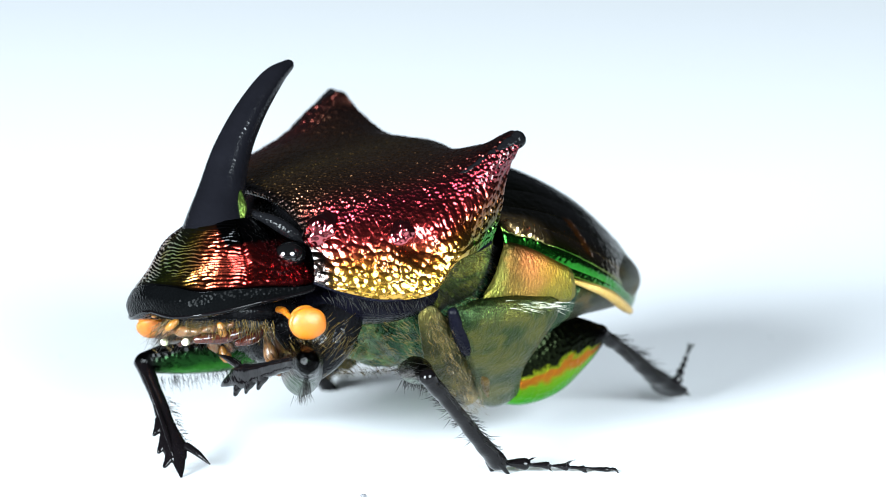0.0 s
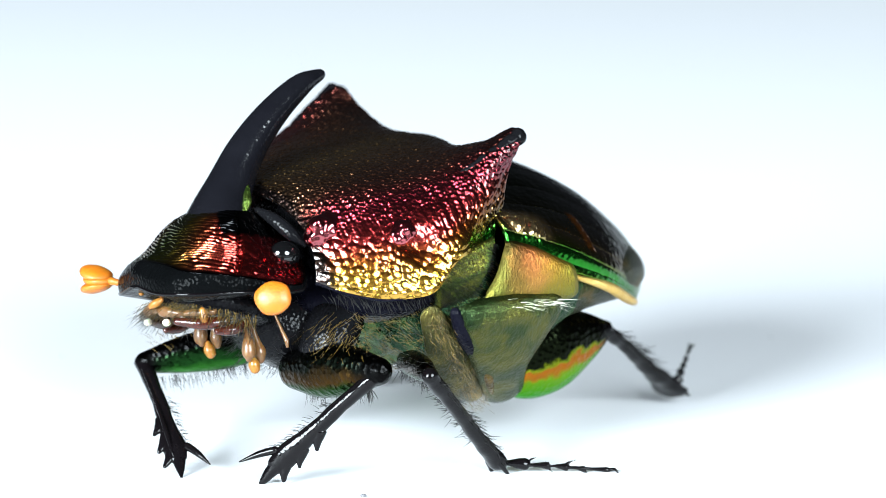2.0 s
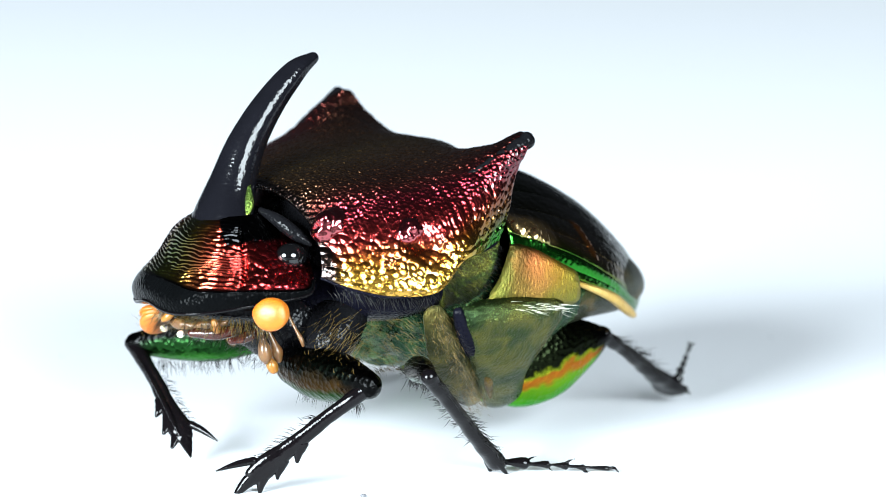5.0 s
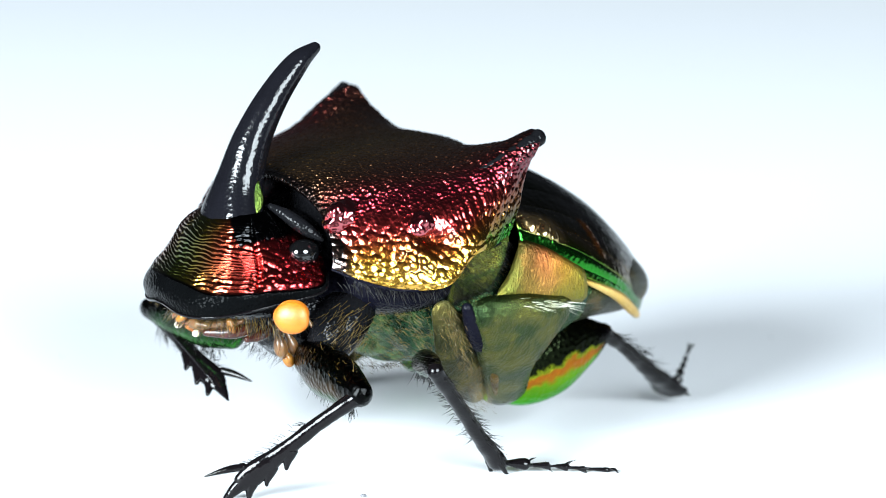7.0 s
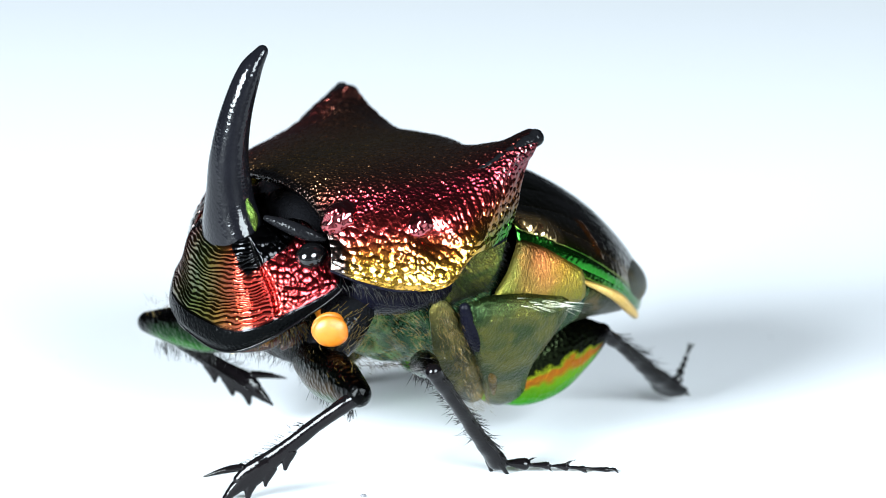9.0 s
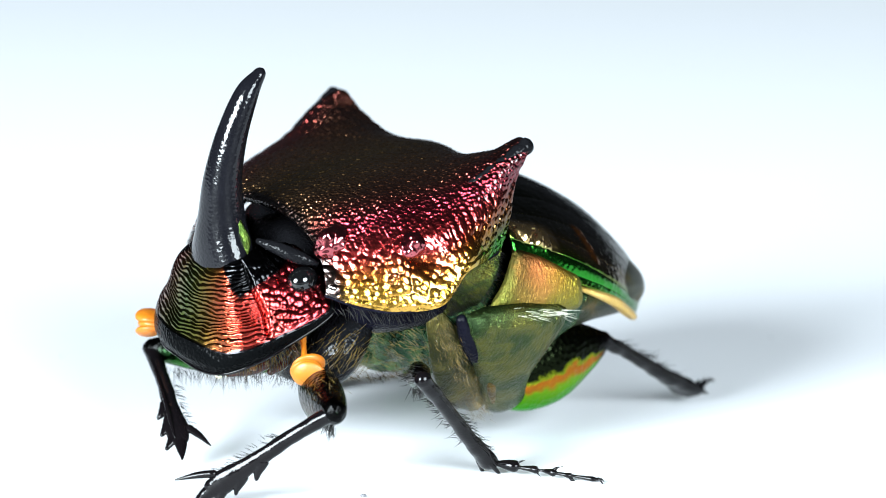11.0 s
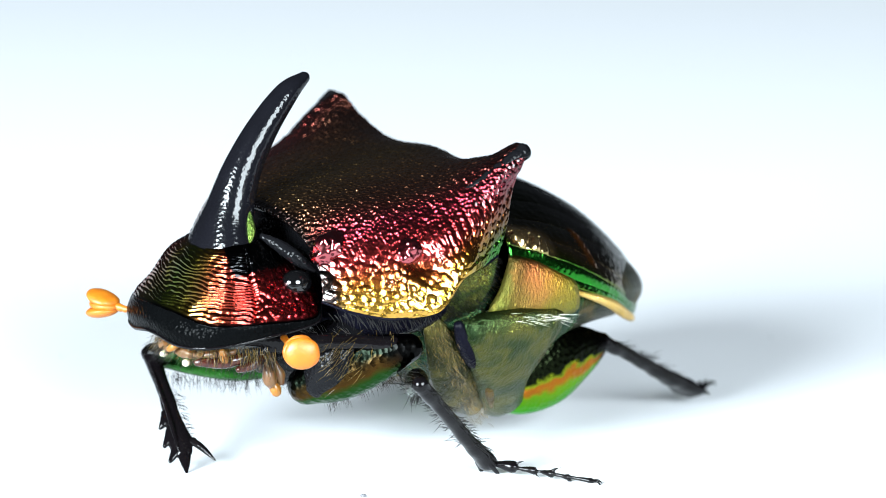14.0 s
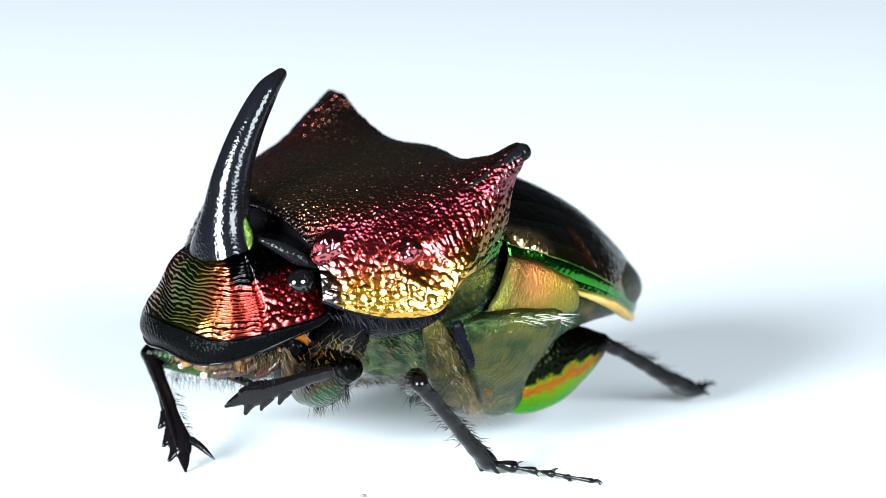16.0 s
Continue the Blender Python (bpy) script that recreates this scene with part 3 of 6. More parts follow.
def build_head():
    # the shield is drawn as rays that leave the horn's foot and end on the crest of the upturned lip
    crest = [(5.0, 2.36, 4.95), (5.35, 2.60, 4.62), (6.8, 2.52, 4.54), (7.72, 2.26, 4.47), (8.18, 1.74, 4.44), (8.46, 1.0, 4.57), (8.60, 0.0, 4.63)]
    sole = [(4.95, 2.32, 4.85), (5.25, 2.58, 4.50), (6.65, 2.50, 4.20), (7.55, 2.22, 3.98), (8.20, 1.76, 3.84), (8.52, 1.0, 3.80), (8.66, 0.0, 3.95)]
    mid = [(5.0, 1.85, 5.4), (5.6, 2.15, 5.12), (6.6, 2.08, 5.16), (7.44, 1.88, 5.06), (7.86, 1.36, 5.03), (8.06, 0.72, 5.02), (8.12, 0.0, 5.03)]
    top = [(5.1, 1.1, 6.0), (5.9, 1.58, 5.72), (6.6, 1.60, 5.78), (7.26, 1.48, 5.76), (7.54, 1.02, 5.76), (7.66, 0.5, 5.78), (7.70, 0.0, 5.80)]
    low = [tuple(np.array(a) * 0.45 + np.array(b) * 0.55 + np.array((0, 0.03, -0.03))) for a, b in zip(mid, crest)]
    low[-1] = (low[-1][0], 0.0, low[-1][2])
    foot = [(6.0, 0.85, 6.42), (6.3, 1.05, 6.40), (6.6, 1.10, 6.36), (6.85, 1.0, 6.32), (7.03, 0.78, 6.30), (7.14, 0.42, 6.30), (7.18, 0.0, 6.30)]

    def both(row):
        return [(f, -l, z) for f, l, z in row[:-1]] + row[::-1]
    g = patch([both(foot), both(top), both(mid), both(low), both(crest)], 260, 460)
    a, b = lengths(g)
    inner = np.clip(np.linspace(0, 1, 260) * 6, 0, 1) * np.clip((0.96 - np.linspace(0, 1, 260)) * 7, 0.15, 1)
    across = np.abs(np.linspace(-1, 1, 460))
    cheek = np.clip((across - 0.62) / 0.03, 0, 1)[None, :]
    furrow = np.exp(-((across - 0.63) / 0.012) ** 2)[None, :]
    carve = (0.034 * waves(a, b, 0.112, 5) ** 0.5 + 0.008 * domes(a, b, 0.16, 6)) * (1 - cheek) + (0.036 * domes(g[:, :, 0] + 20, g[:, :, 2] * 1.2 + 20, 0.17, 7) + 0.02 * domes(g[:, :, 0] + 20, g[:, :, 2] + 20, 0.4, 8)) * cheek - 0.10 * furrow
    raised = g + outward(g) * (carve * inner[:, None])[:, :, None]
    shield = fine_part("head", raised, g, 0.10, HEADSKIN, beetle, "wrinkled red and olive head shield with black border", (5.5, 0, 5.6))
    edge, hem = both(crest), both(sole)
    brow = [tuple(np.array(p) * 0.5 + np.array(q) * 0.5 + np.array((0.05 * max(0, p[0] - 6), 0.02 * np.sign(p[1]), 0))) for p, q in zip(edge, hem)]
    inside = [tuple(np.array(p) * (0.985, 0.95, 1) + np.array((0, 0, -0.03))) for p in edge]
    part("lip", shell(skin(patch([inside, edge, brow, hem], 26, 120)), 0.05), LIPSKIN, shield, "black upturned border of the head shield")
    keel = np.array((6.6, 0, 3.9))
    under = [[tuple(keel + (np.array(p) - keel) * k + np.array((0, 0, -0.10 * (1 - k)))) for p in hem] for k in (1.0, 0.85, 0.6, 0.3, 0.05)]
    part("underside", shell(skin(patch(under, 24, 60)), 0.05), BLACK, shield, "black underside of the head shield")
    part("rim", tube(hem, [0.035] * len(hem), 10, 90), GLOSS, shield, "glossy black lower edge")
    horn = tube([(6.72, 0, 5.6), (6.62, 0, 6.2), (6.46, 0, 7.0), (6.14, 0, 8.1), (5.60, 0, 9.15), (4.92, 0, 10.06), (4.38, 0, 10.48)],
                (1.30, 1.08, 0.72, 0.52, 0.43, 0.34, 0.17), 34, 90, squash=(0.62, 0.68, 0.86, 0.98, 0.95, 0.9, 0.9))
    part("horn", horn, HORNSKIN, shield, "long curved satin black horn")
    part("neck", ball((4.9, 0, 5.5), (0.7, 1.5, 0.75)), BLACK, shield, "black neck behind the horn")
    for s in (-1, 1):
        part("eye", ball((5.46, s * 1.86, 5.42), (0.42, 0.36, 0.35), (0, 0, 0), n=28), EYESKIN, shield, "glossy black eye")
        part("eye_ridge", tube([(6.0, s * 0.9, 6.5), (5.7, s * 1.35, 6.30), (5.35, s * 1.75, 6.0), (5.0, s * 2.0, 5.75)], (0.08, 0.17, 0.18, 0.06), 16, 24), BLACK, shield, "black ridge above the eye")
        part("mandible", tube([(6.6, s * 1.5, 3.45), (7.1, s * 1.25, 3.28), (7.7, s * 0.8, 3.22)], (0.12, 0.17, 0.10), 14, 18), REDBROWN, shield, "glossy red-brown mouthpart")
        part("maxilla", tube([(6.1, s * 1.6, 3.5), (6.45, s * 1.6, 3.25), (6.85, s * 1.5, 3.12)], (0.12, 0.15, 0.09), 14, 16), REDBROWN, shield, "glossy red-brown jaw")
        for path, radii, skin_of, words in (
                ([(6.0, 1.35, 3.6), (5.92, 1.42, 3.2), (5.86, 1.46, 2.95), (5.80, 1.46, 2.72), (5.76, 1.42, 2.58)], (0.06, 0.09, 0.17, 0.18, 0.08), TAN, "tan beaded palp"),
                ([(5.75, 1.2, 3.5), (5.55, 1.3, 3.1), (5.44, 1.32, 2.85), (5.36, 1.32, 2.62)], (0.06, 0.09, 0.17, 0.10), TAN, "tan beaded palp"),
                ([(5.64, 1.36, 2.66), (5.56, 1.36, 2.50), (5.48, 1.34, 2.36)], (0.07, 0.15, 0.13), AMBER, "amber palp tip"),
                ([(5.3, 1.5, 3.9), (5.12, 1.72, 3.5), (5.0, 1.85, 3.25), (4.93, 1.85, 3.08)], (0.03, 0.04, 0.06, 0.04), TAN, "amber palp tip"),
                ([(7.3, 1.35, 3.62), (7.2, 1.35, 3.42), (7.1, 1.3, 3.26)], (0.08, 0.12, 0.06), AMBER, "amber mouth lobe"),
                ([(8.1, 0.55, 3.72), (8.2, 0.45, 3.60), (8.28, 0.35, 3.50)], (0.07, 0.11, 0.08), AMBER, "amber mouth lobe")):
            part("palp", tube([(f, s * l, z + (0.35 if s < 0 else 0.0)) for f, l, z in path], radii, 12, 18), skin_of, shield, words)
        part("lobe", ball((7.85, s * 0.55, 3.16), (0.11, 0.10, 0.10), n=14), CREAM, shield, "cream mouth lobe")
    part("mouth", ball((6.2, 0, 3.95), (1.7, 1.6, 0.55)), BLACK, shield, "black hairy underside of the head")
    part("labrum", uneven(tube([(7.0, -1.5, 3.62), (7.75, -0.8, 3.42), (8.0, 0.0, 3.45), (7.75, 0.8, 3.42), (7.0, 1.5, 3.62)], (0.07, 0.10, 0.11, 0.10, 0.07), 16, 60), 0.08, 3.0), TAN, shield, "amber fleshy lip")
    rng = np.random.default_rng(9)
    roots, ways = [], []
    for k in range(760):
        a = rng.uniform(-1.9, 1.9)
        roots.append((5.7 + 2.1 * math.cos(a * 0.75) + rng.normal(0, 0.15), 1.8 * math.sin(a * 0.75) + rng.normal(0, 0.1), 3.65 + rng.uniform(-0.15, 0.1)))
        ways.append((0.5 * math.cos(a), 0.5 * math.sin(a), -0.9))
    part("whisker_tuft", bristles(roots[:440], ways[:440], 0.5, 0.007, seed=4), GOLDHAIR, shield, "golden mouth hairs")
    part("whisker_tuft", bristles(roots[440:], ways[440:], 0.8, 0.008, seed=6), HAIR, shield, "black mouth hairs")
    for s in (-1, 1):
        part("horn_keel", tube([(6.40, s * 0.93, 6.30), (6.30, s * 0.84, 6.62), (6.27, s * 0.68, 6.95), (6.22, s * 0.54, 7.2)], (0.05, 0.12, 0.09, 0.02), 12, 20), KEELGREEN, shield, "green-gold keel at the horn's foot")
    return shield


head = build_head()


def build_antenna(s):
    """Drawn along its own x from its joint: a jointed shaft and a club of three leaves, spread on one side and folded across the shaft on the other."""
    shaft = tube([(0, 0, 0), (0.4, 0.04, 0), (0.8, -0.03, 0), (1.3, 0, 0)], (0.08, 0.09, 0.07, 0.11), 10, 24)
    for v in shaft.verts:
        ring = 1.0 + 0.14 * math.sin(v.co.x * 38.0)
        v.co.y, v.co.z = v.co.y * ring, v.co.z * ring
    club = [ball((1.68 + 0.06 * (k != 1), 0.0, 0.185 * (k - 1)), (0.46 - 0.03 * (k == 1), 0.43 - 0.05 * (k == 1), 0.17), (0, 13 * (1 - k), 0), 18) for k in range(3)]
    for leaf in club:
        for v in leaf.verts:
            v.co.z += 0.25 * (v.co.y ** 2) * (1 if v.co.z > 0.1 else -1 if v.co.z < -0.1 else 0) * -1
            v.co += Vector((0.02, 0.02, 0.02)) * noise.noise(v.co * 3.0)
            v.co = Vector((1.68 + v.co.z, v.co.y, 1.68 - v.co.x)) if s > 0 else Vector((v.co.x, -v.co.z, v.co.y))
    return limb("antenna", join(shaft, *club), ORANGE, head, "orange antenna with a leaved club")


antennae = {s: build_antenna(s) for s in (1, -1)}


def build_hind_body():
    half = [
        [(0.5, 0, 7.35), (0.5, 1.7, 7.2), (0.5, 3.3, 6.75), (0.55, 4.3, 6.2), (0.6, 4.65, 5.55)],
        [(-1.8, 0, 7.2), (-1.75, 1.8, 7.0), (-1.6, 3.4, 6.25), (-1.35, 4.55, 5.5), (-1.26, 4.8, 4.76)],
        [(-4.0, 0, 6.2), (-3.9, 1.8, 6.0), (-3.5, 3.4, 5.3), (-3.0, 4.4, 4.6), (-2.9, 4.5, 4.1)],
        [(-5.7, 0, 4.92), (-5.6, 1.6, 4.70), (-5.05, 2.9, 4.22), (-4.5, 3.6, 3.70), (-4.25, 3.7, 3.40)],
        [(-6.6, 0, 3.98), (-6.5, 1.2, 3.82), (-6.12, 2.1, 3.46), (-5.6, 2.6, 3.08), (-5.4, 2.7, 2.90)],
        [(-7.15, 0, 3.1), (-7.1, 0.6, 3.05), (-6.9, 1.1, 2.9), (-6.65, 1.4, 2.7), (-6.5, 1.45, 2.6)]]
    for s in (1, -1):
        g = patch(half, 220, 140)
        g[:, 0, 1] += 0.015
        g = g * np.array((1, s, 1))
        a, b = lengths(g)
        iu, iv = np.meshgrid(np.linspace(0, 1, 220), np.linspace(0, 1, 140), indexing="ij")
        # pebbled shoulder
        dents = np.exp(-((iu - 0.075) / 0.06) ** 2 - ((iv - 0.72) / 0.09) ** 2)
        # grains raised along the painted orange glints
        glint_streak = np.exp(-((iu - 0.19 - 0.18 * iv) / 0.012) ** 2) * np.clip((iv - 0.50) / 0.04, 0, 1) * np.clip((0.74 - iv) / 0.04, 0, 1)
        raised = g + outward(g) * (0.19 * dents * domes(a, b * 0.5, 0.2, 12) + 0.006 * domes(a, b, 0.2, 13) + 0.07 * glint_streak * domes(a, b, 0.22, 14))[:, :, None]
        case = fine_part("elytron", raised, g, 0.12, WINGCASE, beetle, "dark bronze-green grooved wing case", (0.5, 0, 5.0))
        edge = [(r[-1][0], s * (r[-1][1] - 0.05), r[-1][2] - 0.12) for r in half[:-1]] + [(-6.15, s * 1.75, 2.66)]
        part("edge_band", tube(edge, (0.03, 0.05, 0.14, 0.14, 0.09, 0.03), 10, 60, side=(0, 0, 1)), BANDGOLD, case, "narrow golden lower edge")
    # chest and belly
    chest = [(2.9, 0, 3.75), (2.7, 0, 3.8), (2.1, 0, 3.9), (0.5, 0, 3.95), (-1.5, 0, 4.0)]
    part("sternum", uneven(tube(chest, (1.9, 2.9, 3.75, 4.5, 4.68), 48, 50, squash=(0.60, 0.56, 0.52, 0.46, 0.38)), 0.16, 1.5), CHESTGREEN, beetle, "sea-green hairy chest")
    belly = [(-0.8, 0, 4.0), (-3.0, 0, 4.05), (-4.9, 0, 3.7), (-6.0, 0, 3.4), (-6.7, 0, 3.2)]
    part("abdomen", tube(belly, (4.68, 4.35, 3.45, 2.35, 1.2), 48, 50, squash=(0.36, 0.34, 0.34, 0.36, 0.36)), BELLYRINGS, beetle, "dull orange-green ringed abdomen")

    def plate(rows, nu, nv, s, thick=0.25):
        g = patch(rows, nu, nv)
        for ring, drop in ((0, 0.10), (1, 0.02)):
            for sl in (np.s_[ring, :], np.s_[-1 - ring, :], np.s_[:, ring], np.s_[:, -1 - ring]):
                g[sl][..., 1] -= drop
        pick = np.random.default_rng(nu * nv).integers(2, (nu - 2, nv - 2), (1300, 2))
        tufts.append([tuple(g[a, b] * np.array((1, s, 1))) for a, b in pick])
        return shell(skin(g * np.array((1, s, 1))), thick)

    for s in (1, -1):
        tufts = []
        flip = np.array((1, s, 1))
        part("side_plate", plate([[(0.5, 4.55, 5.62), (-0.26, 4.66, 5.29), (-1.36, 4.70, 4.70)], [(0.82, 4.55, 4.93), (-0.26, 4.68, 4.77), (-1.44, 4.70, 4.42)],
                                  [(1.2, 4.45, 4.36), (-0.2, 4.64, 4.24), (-1.5, 4.66, 4.17)]], 30, 36, s), ORANGEPLATE, beetle, "orange and green flank plate")
        part("breast_plate", plate([[(1.95, 4.42, 4.12), (0.45, 4.60, 4.05), (-0.75, 4.60, 3.98)], [(1.52, 4.18, 3.41), (0.45, 4.35, 3.38), (-0.35, 4.35, 3.29)],
                                    [(0.82, 3.77, 2.56), (0.30, 3.90, 2.55), (-0.16, 3.85, 2.48)], [(-0.34, 2.9, 1.39), (-0.45, 2.95, 1.41), (-0.65, 2.9, 1.42)]], 40, 32, s, 0.5),
             GREENBELLY, beetle, "green hairy breast plate")
        seam = spline([(1.5, 4.5, 4.30), (0.6, 4.64, 4.20), (-0.5, 4.68, 4.04)], 110) * flip + np.random.default_rng(8).normal(0, 0.04, (110, 3)) + np.array((0, 0.20 * s, 0))
        part("seam_hair", bristles(seam, [(-0.85, 0.22 * s, -0.12)] * 110, 0.85, 0.008, bend=0.08, seed=31, spread=0.10), SILVERHAIR, beetle, "silvery hairs along the flank seam")
        coxa = np.array(((2.75, 3.95, 4.1), (2.0, 3.8, 2.95), (1.1, 3.32, 1.85), (0.25, 2.7, 1.15))) * flip
        part("coxa", tube(coxa, (0.30, 0.66, 0.62, 0.24), 26, 30, side=(0.9, -0.2 * s, -0.2), squash=(0.35, 0.22, 0.22, 0.35)), OLIVE, beetle, "olive hairy hip segment")
        # a dark strip laid here in place of the dark gap behind the hip
        slit = np.array(((2.3, 4.36, 4.22), (2.0, 4.26, 3.75), (1.6, 4.08, 3.25), (1.05, 3.78, 2.7), (0.6, 3.5, 2.2))) * flip
        part("gap_fill", tube(slit + np.array((0.06, 0.16 * s, 0)), (0.14, 0.24, 0.28, 0.24, 0.06), 14, 30), VIOLET, beetle, "blue-black strip added to stand for the dark gap between hip and breast")
        part("trochanter", tube(np.array(((1.12, 4.06, 2.62), (0.82, 3.93, 2.2), (0.54, 3.68, 1.78), (0.25, 3.4, 1.4))) * flip, (0.06, 0.15, 0.12, 0.04), 12, 18), DULLGOLD, beetle, "golden hip joint")
        part("shoulder_plate", plate([[(2.5, 4.20, 5.45), (1.6, 4.34, 5.75), (0.8, 4.42, 5.95)], [(2.6, 4.10, 4.8), (1.95, 4.34, 5.0), (1.15, 4.58, 5.2)],
                                      [(2.5, 3.95, 4.1), (2.15, 4.18, 4.3), (1.6, 4.42, 4.45)]], 26, 26, s), SHOULDER, beetle, "olive-gold hairy shoulder plate")
        rng = np.random.default_rng(70 + s)
        roots, ways = [], []
        for k in range(4200):
            f, z = rng.uniform(-0.8, 4.3), rng.uniform(1.2, 5.2)
            w = np.interp(f, (-1.5, 0.5, 2.5, 4.0, 4.7), (4.72, 4.62, 3.85, 2.8, 2.0))
            c, h = np.interp(f, (-1.5, 0.5, 2.5, 4.0), (4.0, 3.95, 3.9, 3.7)), np.interp(f, (-1.5, 0.5, 2.5, 4.0), (1.8, 2.1, 2.0, 1.7))
            inside = 1 - ((z - c) / h) ** 2
            if inside > 0.05:
                roots.append((f, s * w * math.sqrt(inside), z))
                ways.append((-0.7, s * 0.4, -0.5))
        half_way = len(roots) // 2
        part("chest_hair", bristles(roots[:half_way], ways[:half_way], 0.26, 0.0045, seed=27, spread=0.3), GOLDHAIR, beetle, "fine golden chest hair")
        part("chest_hair", bristles(roots[half_way:], ways[half_way:], 0.24, 0.0045, seed=28, spread=0.3), HAIR, beetle, "fine dark chest hair")
        for n, tuft in enumerate(tufts):
            part("plate_hair", bristles(tuft, [(-0.8, 0.16 * s, -0.5)] * len(tuft), 0.26, 0.0042, seed=40 + n, spread=0.16), GOLDHAIR if n == 1 else HAIR, beetle, "short flank hair")
        line = spline(coxa, 420) + rng.normal(0, 0.16, (420, 3)) + np.array((0.12, 0.26 * s, 0.0))
        part("coxa_hair", bristles(line, [(-0.5, 0.35 * s, -0.7)] * 420, 0.24, 0.0045, seed=29, spread=0.25), GOLDHAIR, beetle, "short golden hip hair")


build_hind_body()



def row_of_hairs(x0, x1, y, n, seed, way, spread=0.05):
    rng = np.random.default_rng(seed)
    return [(x, y + rng.normal(0, spread), rng.normal(0, spread)) for x in rng.uniform(x0, x1, n)], [way] * n


def build_foreleg(s, thigh, shank, skin_of, stout):
    """Femur, then a toothed digging tibia with a sharp spur at its end."""
    k = thigh
    leg = limb("foreleg", tube([(-0.1, 0, 0), (0.3 * k, 0, 0), (0.65 * k, 0.02, 0), (k, 0, 0)], [stout * r for r in (0.40, 0.58, 0.52, 0.28)], 24, 30, squash=(0.8, 0.75, 0.75, 0.9)),
               skin_of, beetle, "dark glossy thigh of a foreleg")
    a, b = row_of_hairs(0.1 * k, 0.9 * k, -0.5, 120, 11 + s, (0.1, -1, 0))
    part("bristles", bristles(a, b, 0.45, 0.008, seed=2), HAIR, leg)
    a, b = row_of_hairs(0.3 * k, 0.9 * k, 0.35, 70, 15 + s, (0.5, 0.8, 0.5), 0.2)
    part("bristles", bristles(a, b, 0.32, 0.007, seed=5), GOLDHAIR, leg, "golden thigh hairs")
    q = shank / 4.8
    blade = tube([(-0.05, 0, 0), (0.8 * q, 0.02, 0), (1.8 * q, 0.0, 0), (2.8 * q, -0.04, 0), (3.6 * q, -0.08, 0), (4.05 * q, -0.1, 0)],
                 (0.22, 0.20, 0.20, 0.24, 0.32, 0.25), 20, 40, squash=(1.0, 0.9, 0.75, 0.6, 0.5, 0.5))
    teeth = [tube([(x * q, y, 0), ((x + 0.22) * q, y - 0.16, 0), ((x + 0.4) * q, y - 0.34, 0)], (0.21, 0.14, 0.05), 12, 10, squash=(0.6, 0.7, 0.9))
             for x, y in ((2.45, -0.12), (3.15, -0.18), (3.75, -0.18))]
    teeth.append(tube([(3.9 * q, -0.1, 0), (4.35 * q, -0.14, 0), (4.8 * q, -0.22, 0)], (0.22, 0.15, 0.04), 12, 12, squash=(0.6, 0.7, 0.9)))
    keel = tube([(0.3 * q, -0.06, 0.16), (1.8 * q, -0.08, 0.18), (3.2 * q, -0.14, 0.19), (4.0 * q, -0.2, 0.12)], (0.03, 0.05, 0.06, 0.03), 8, 20)
    tib = limb("tibia", uneven(join(blade, keel, *teeth), 0.02), GLOSS, leg, "glossy black toothed digging shin")
    part("spur", tube([(3.75 * q, 0.22, 0.02), (4.2 * q, 0.42, 0.02), (4.75 * q, 0.60, 0.0)], (0.11, 0.09, 0.02), 10, 14), GLOSS, tib, "sharp black spur")
    a, b = row_of_hairs(1.6 * q, 3.9 * q, 0.20, 46, 21 + s, (0.6, 0.8, 0))
    part("bristles", bristles(a, b, 0.30, 0.009, seed=8), HAIR, tib)
    return leg, tib


foreleg, foretibia = {}, {}
foreleg[1], foretibia[1] = build_foreleg(1, 3.2, 4.6, DARKGREEN, 1.25)
foreleg[-1], foretibia[-1] = build_foreleg(-1, 3.4, 4.1, FARGREEN, 1.0)


def tarsus_mesh(length):
    """Five short flared joints that taper towards two hooked claws."""
    path, radii, x = [], [], 0.0
    for k in range(5):
        n = length * (0.27, 0.17, 0.15, 0.14, 0.20)[k]
        r = (0.13, 0.095, 0.08, 0.07, 0.06)[k]
        for f, w in ((0.06, 0.55), (0.5, 0.8), (0.85, 1.2), (0.97, 0.9)):
            path.append((x + n * f, -0.01 * (k % 2), 0))
            radii.append(r * w)
        x += n
    bits = [tube(path, radii, 12, 60)]
    for z in (-1, 1):
        bits.append(tube([(x - 0.05, 0, 0), (x + 0.12, 0.02, z * 0.05), (x + 0.22, -0.06, z * 0.08)], (0.04, 0.03, 0.008), 8, 8))
    for f, y in ((0.25, 1), (0.42, -1), (0.57, 1), (0.71, -1)):
        bits.append(tube([(f * length, y * 0.06, 0), ((f + 0.03) * length, y * 0.15, 0), ((f + 0.07) * length, y * 0.2, 0)], (0.05, 0.03, 0.008), 6, 6))
    return join(*bits)


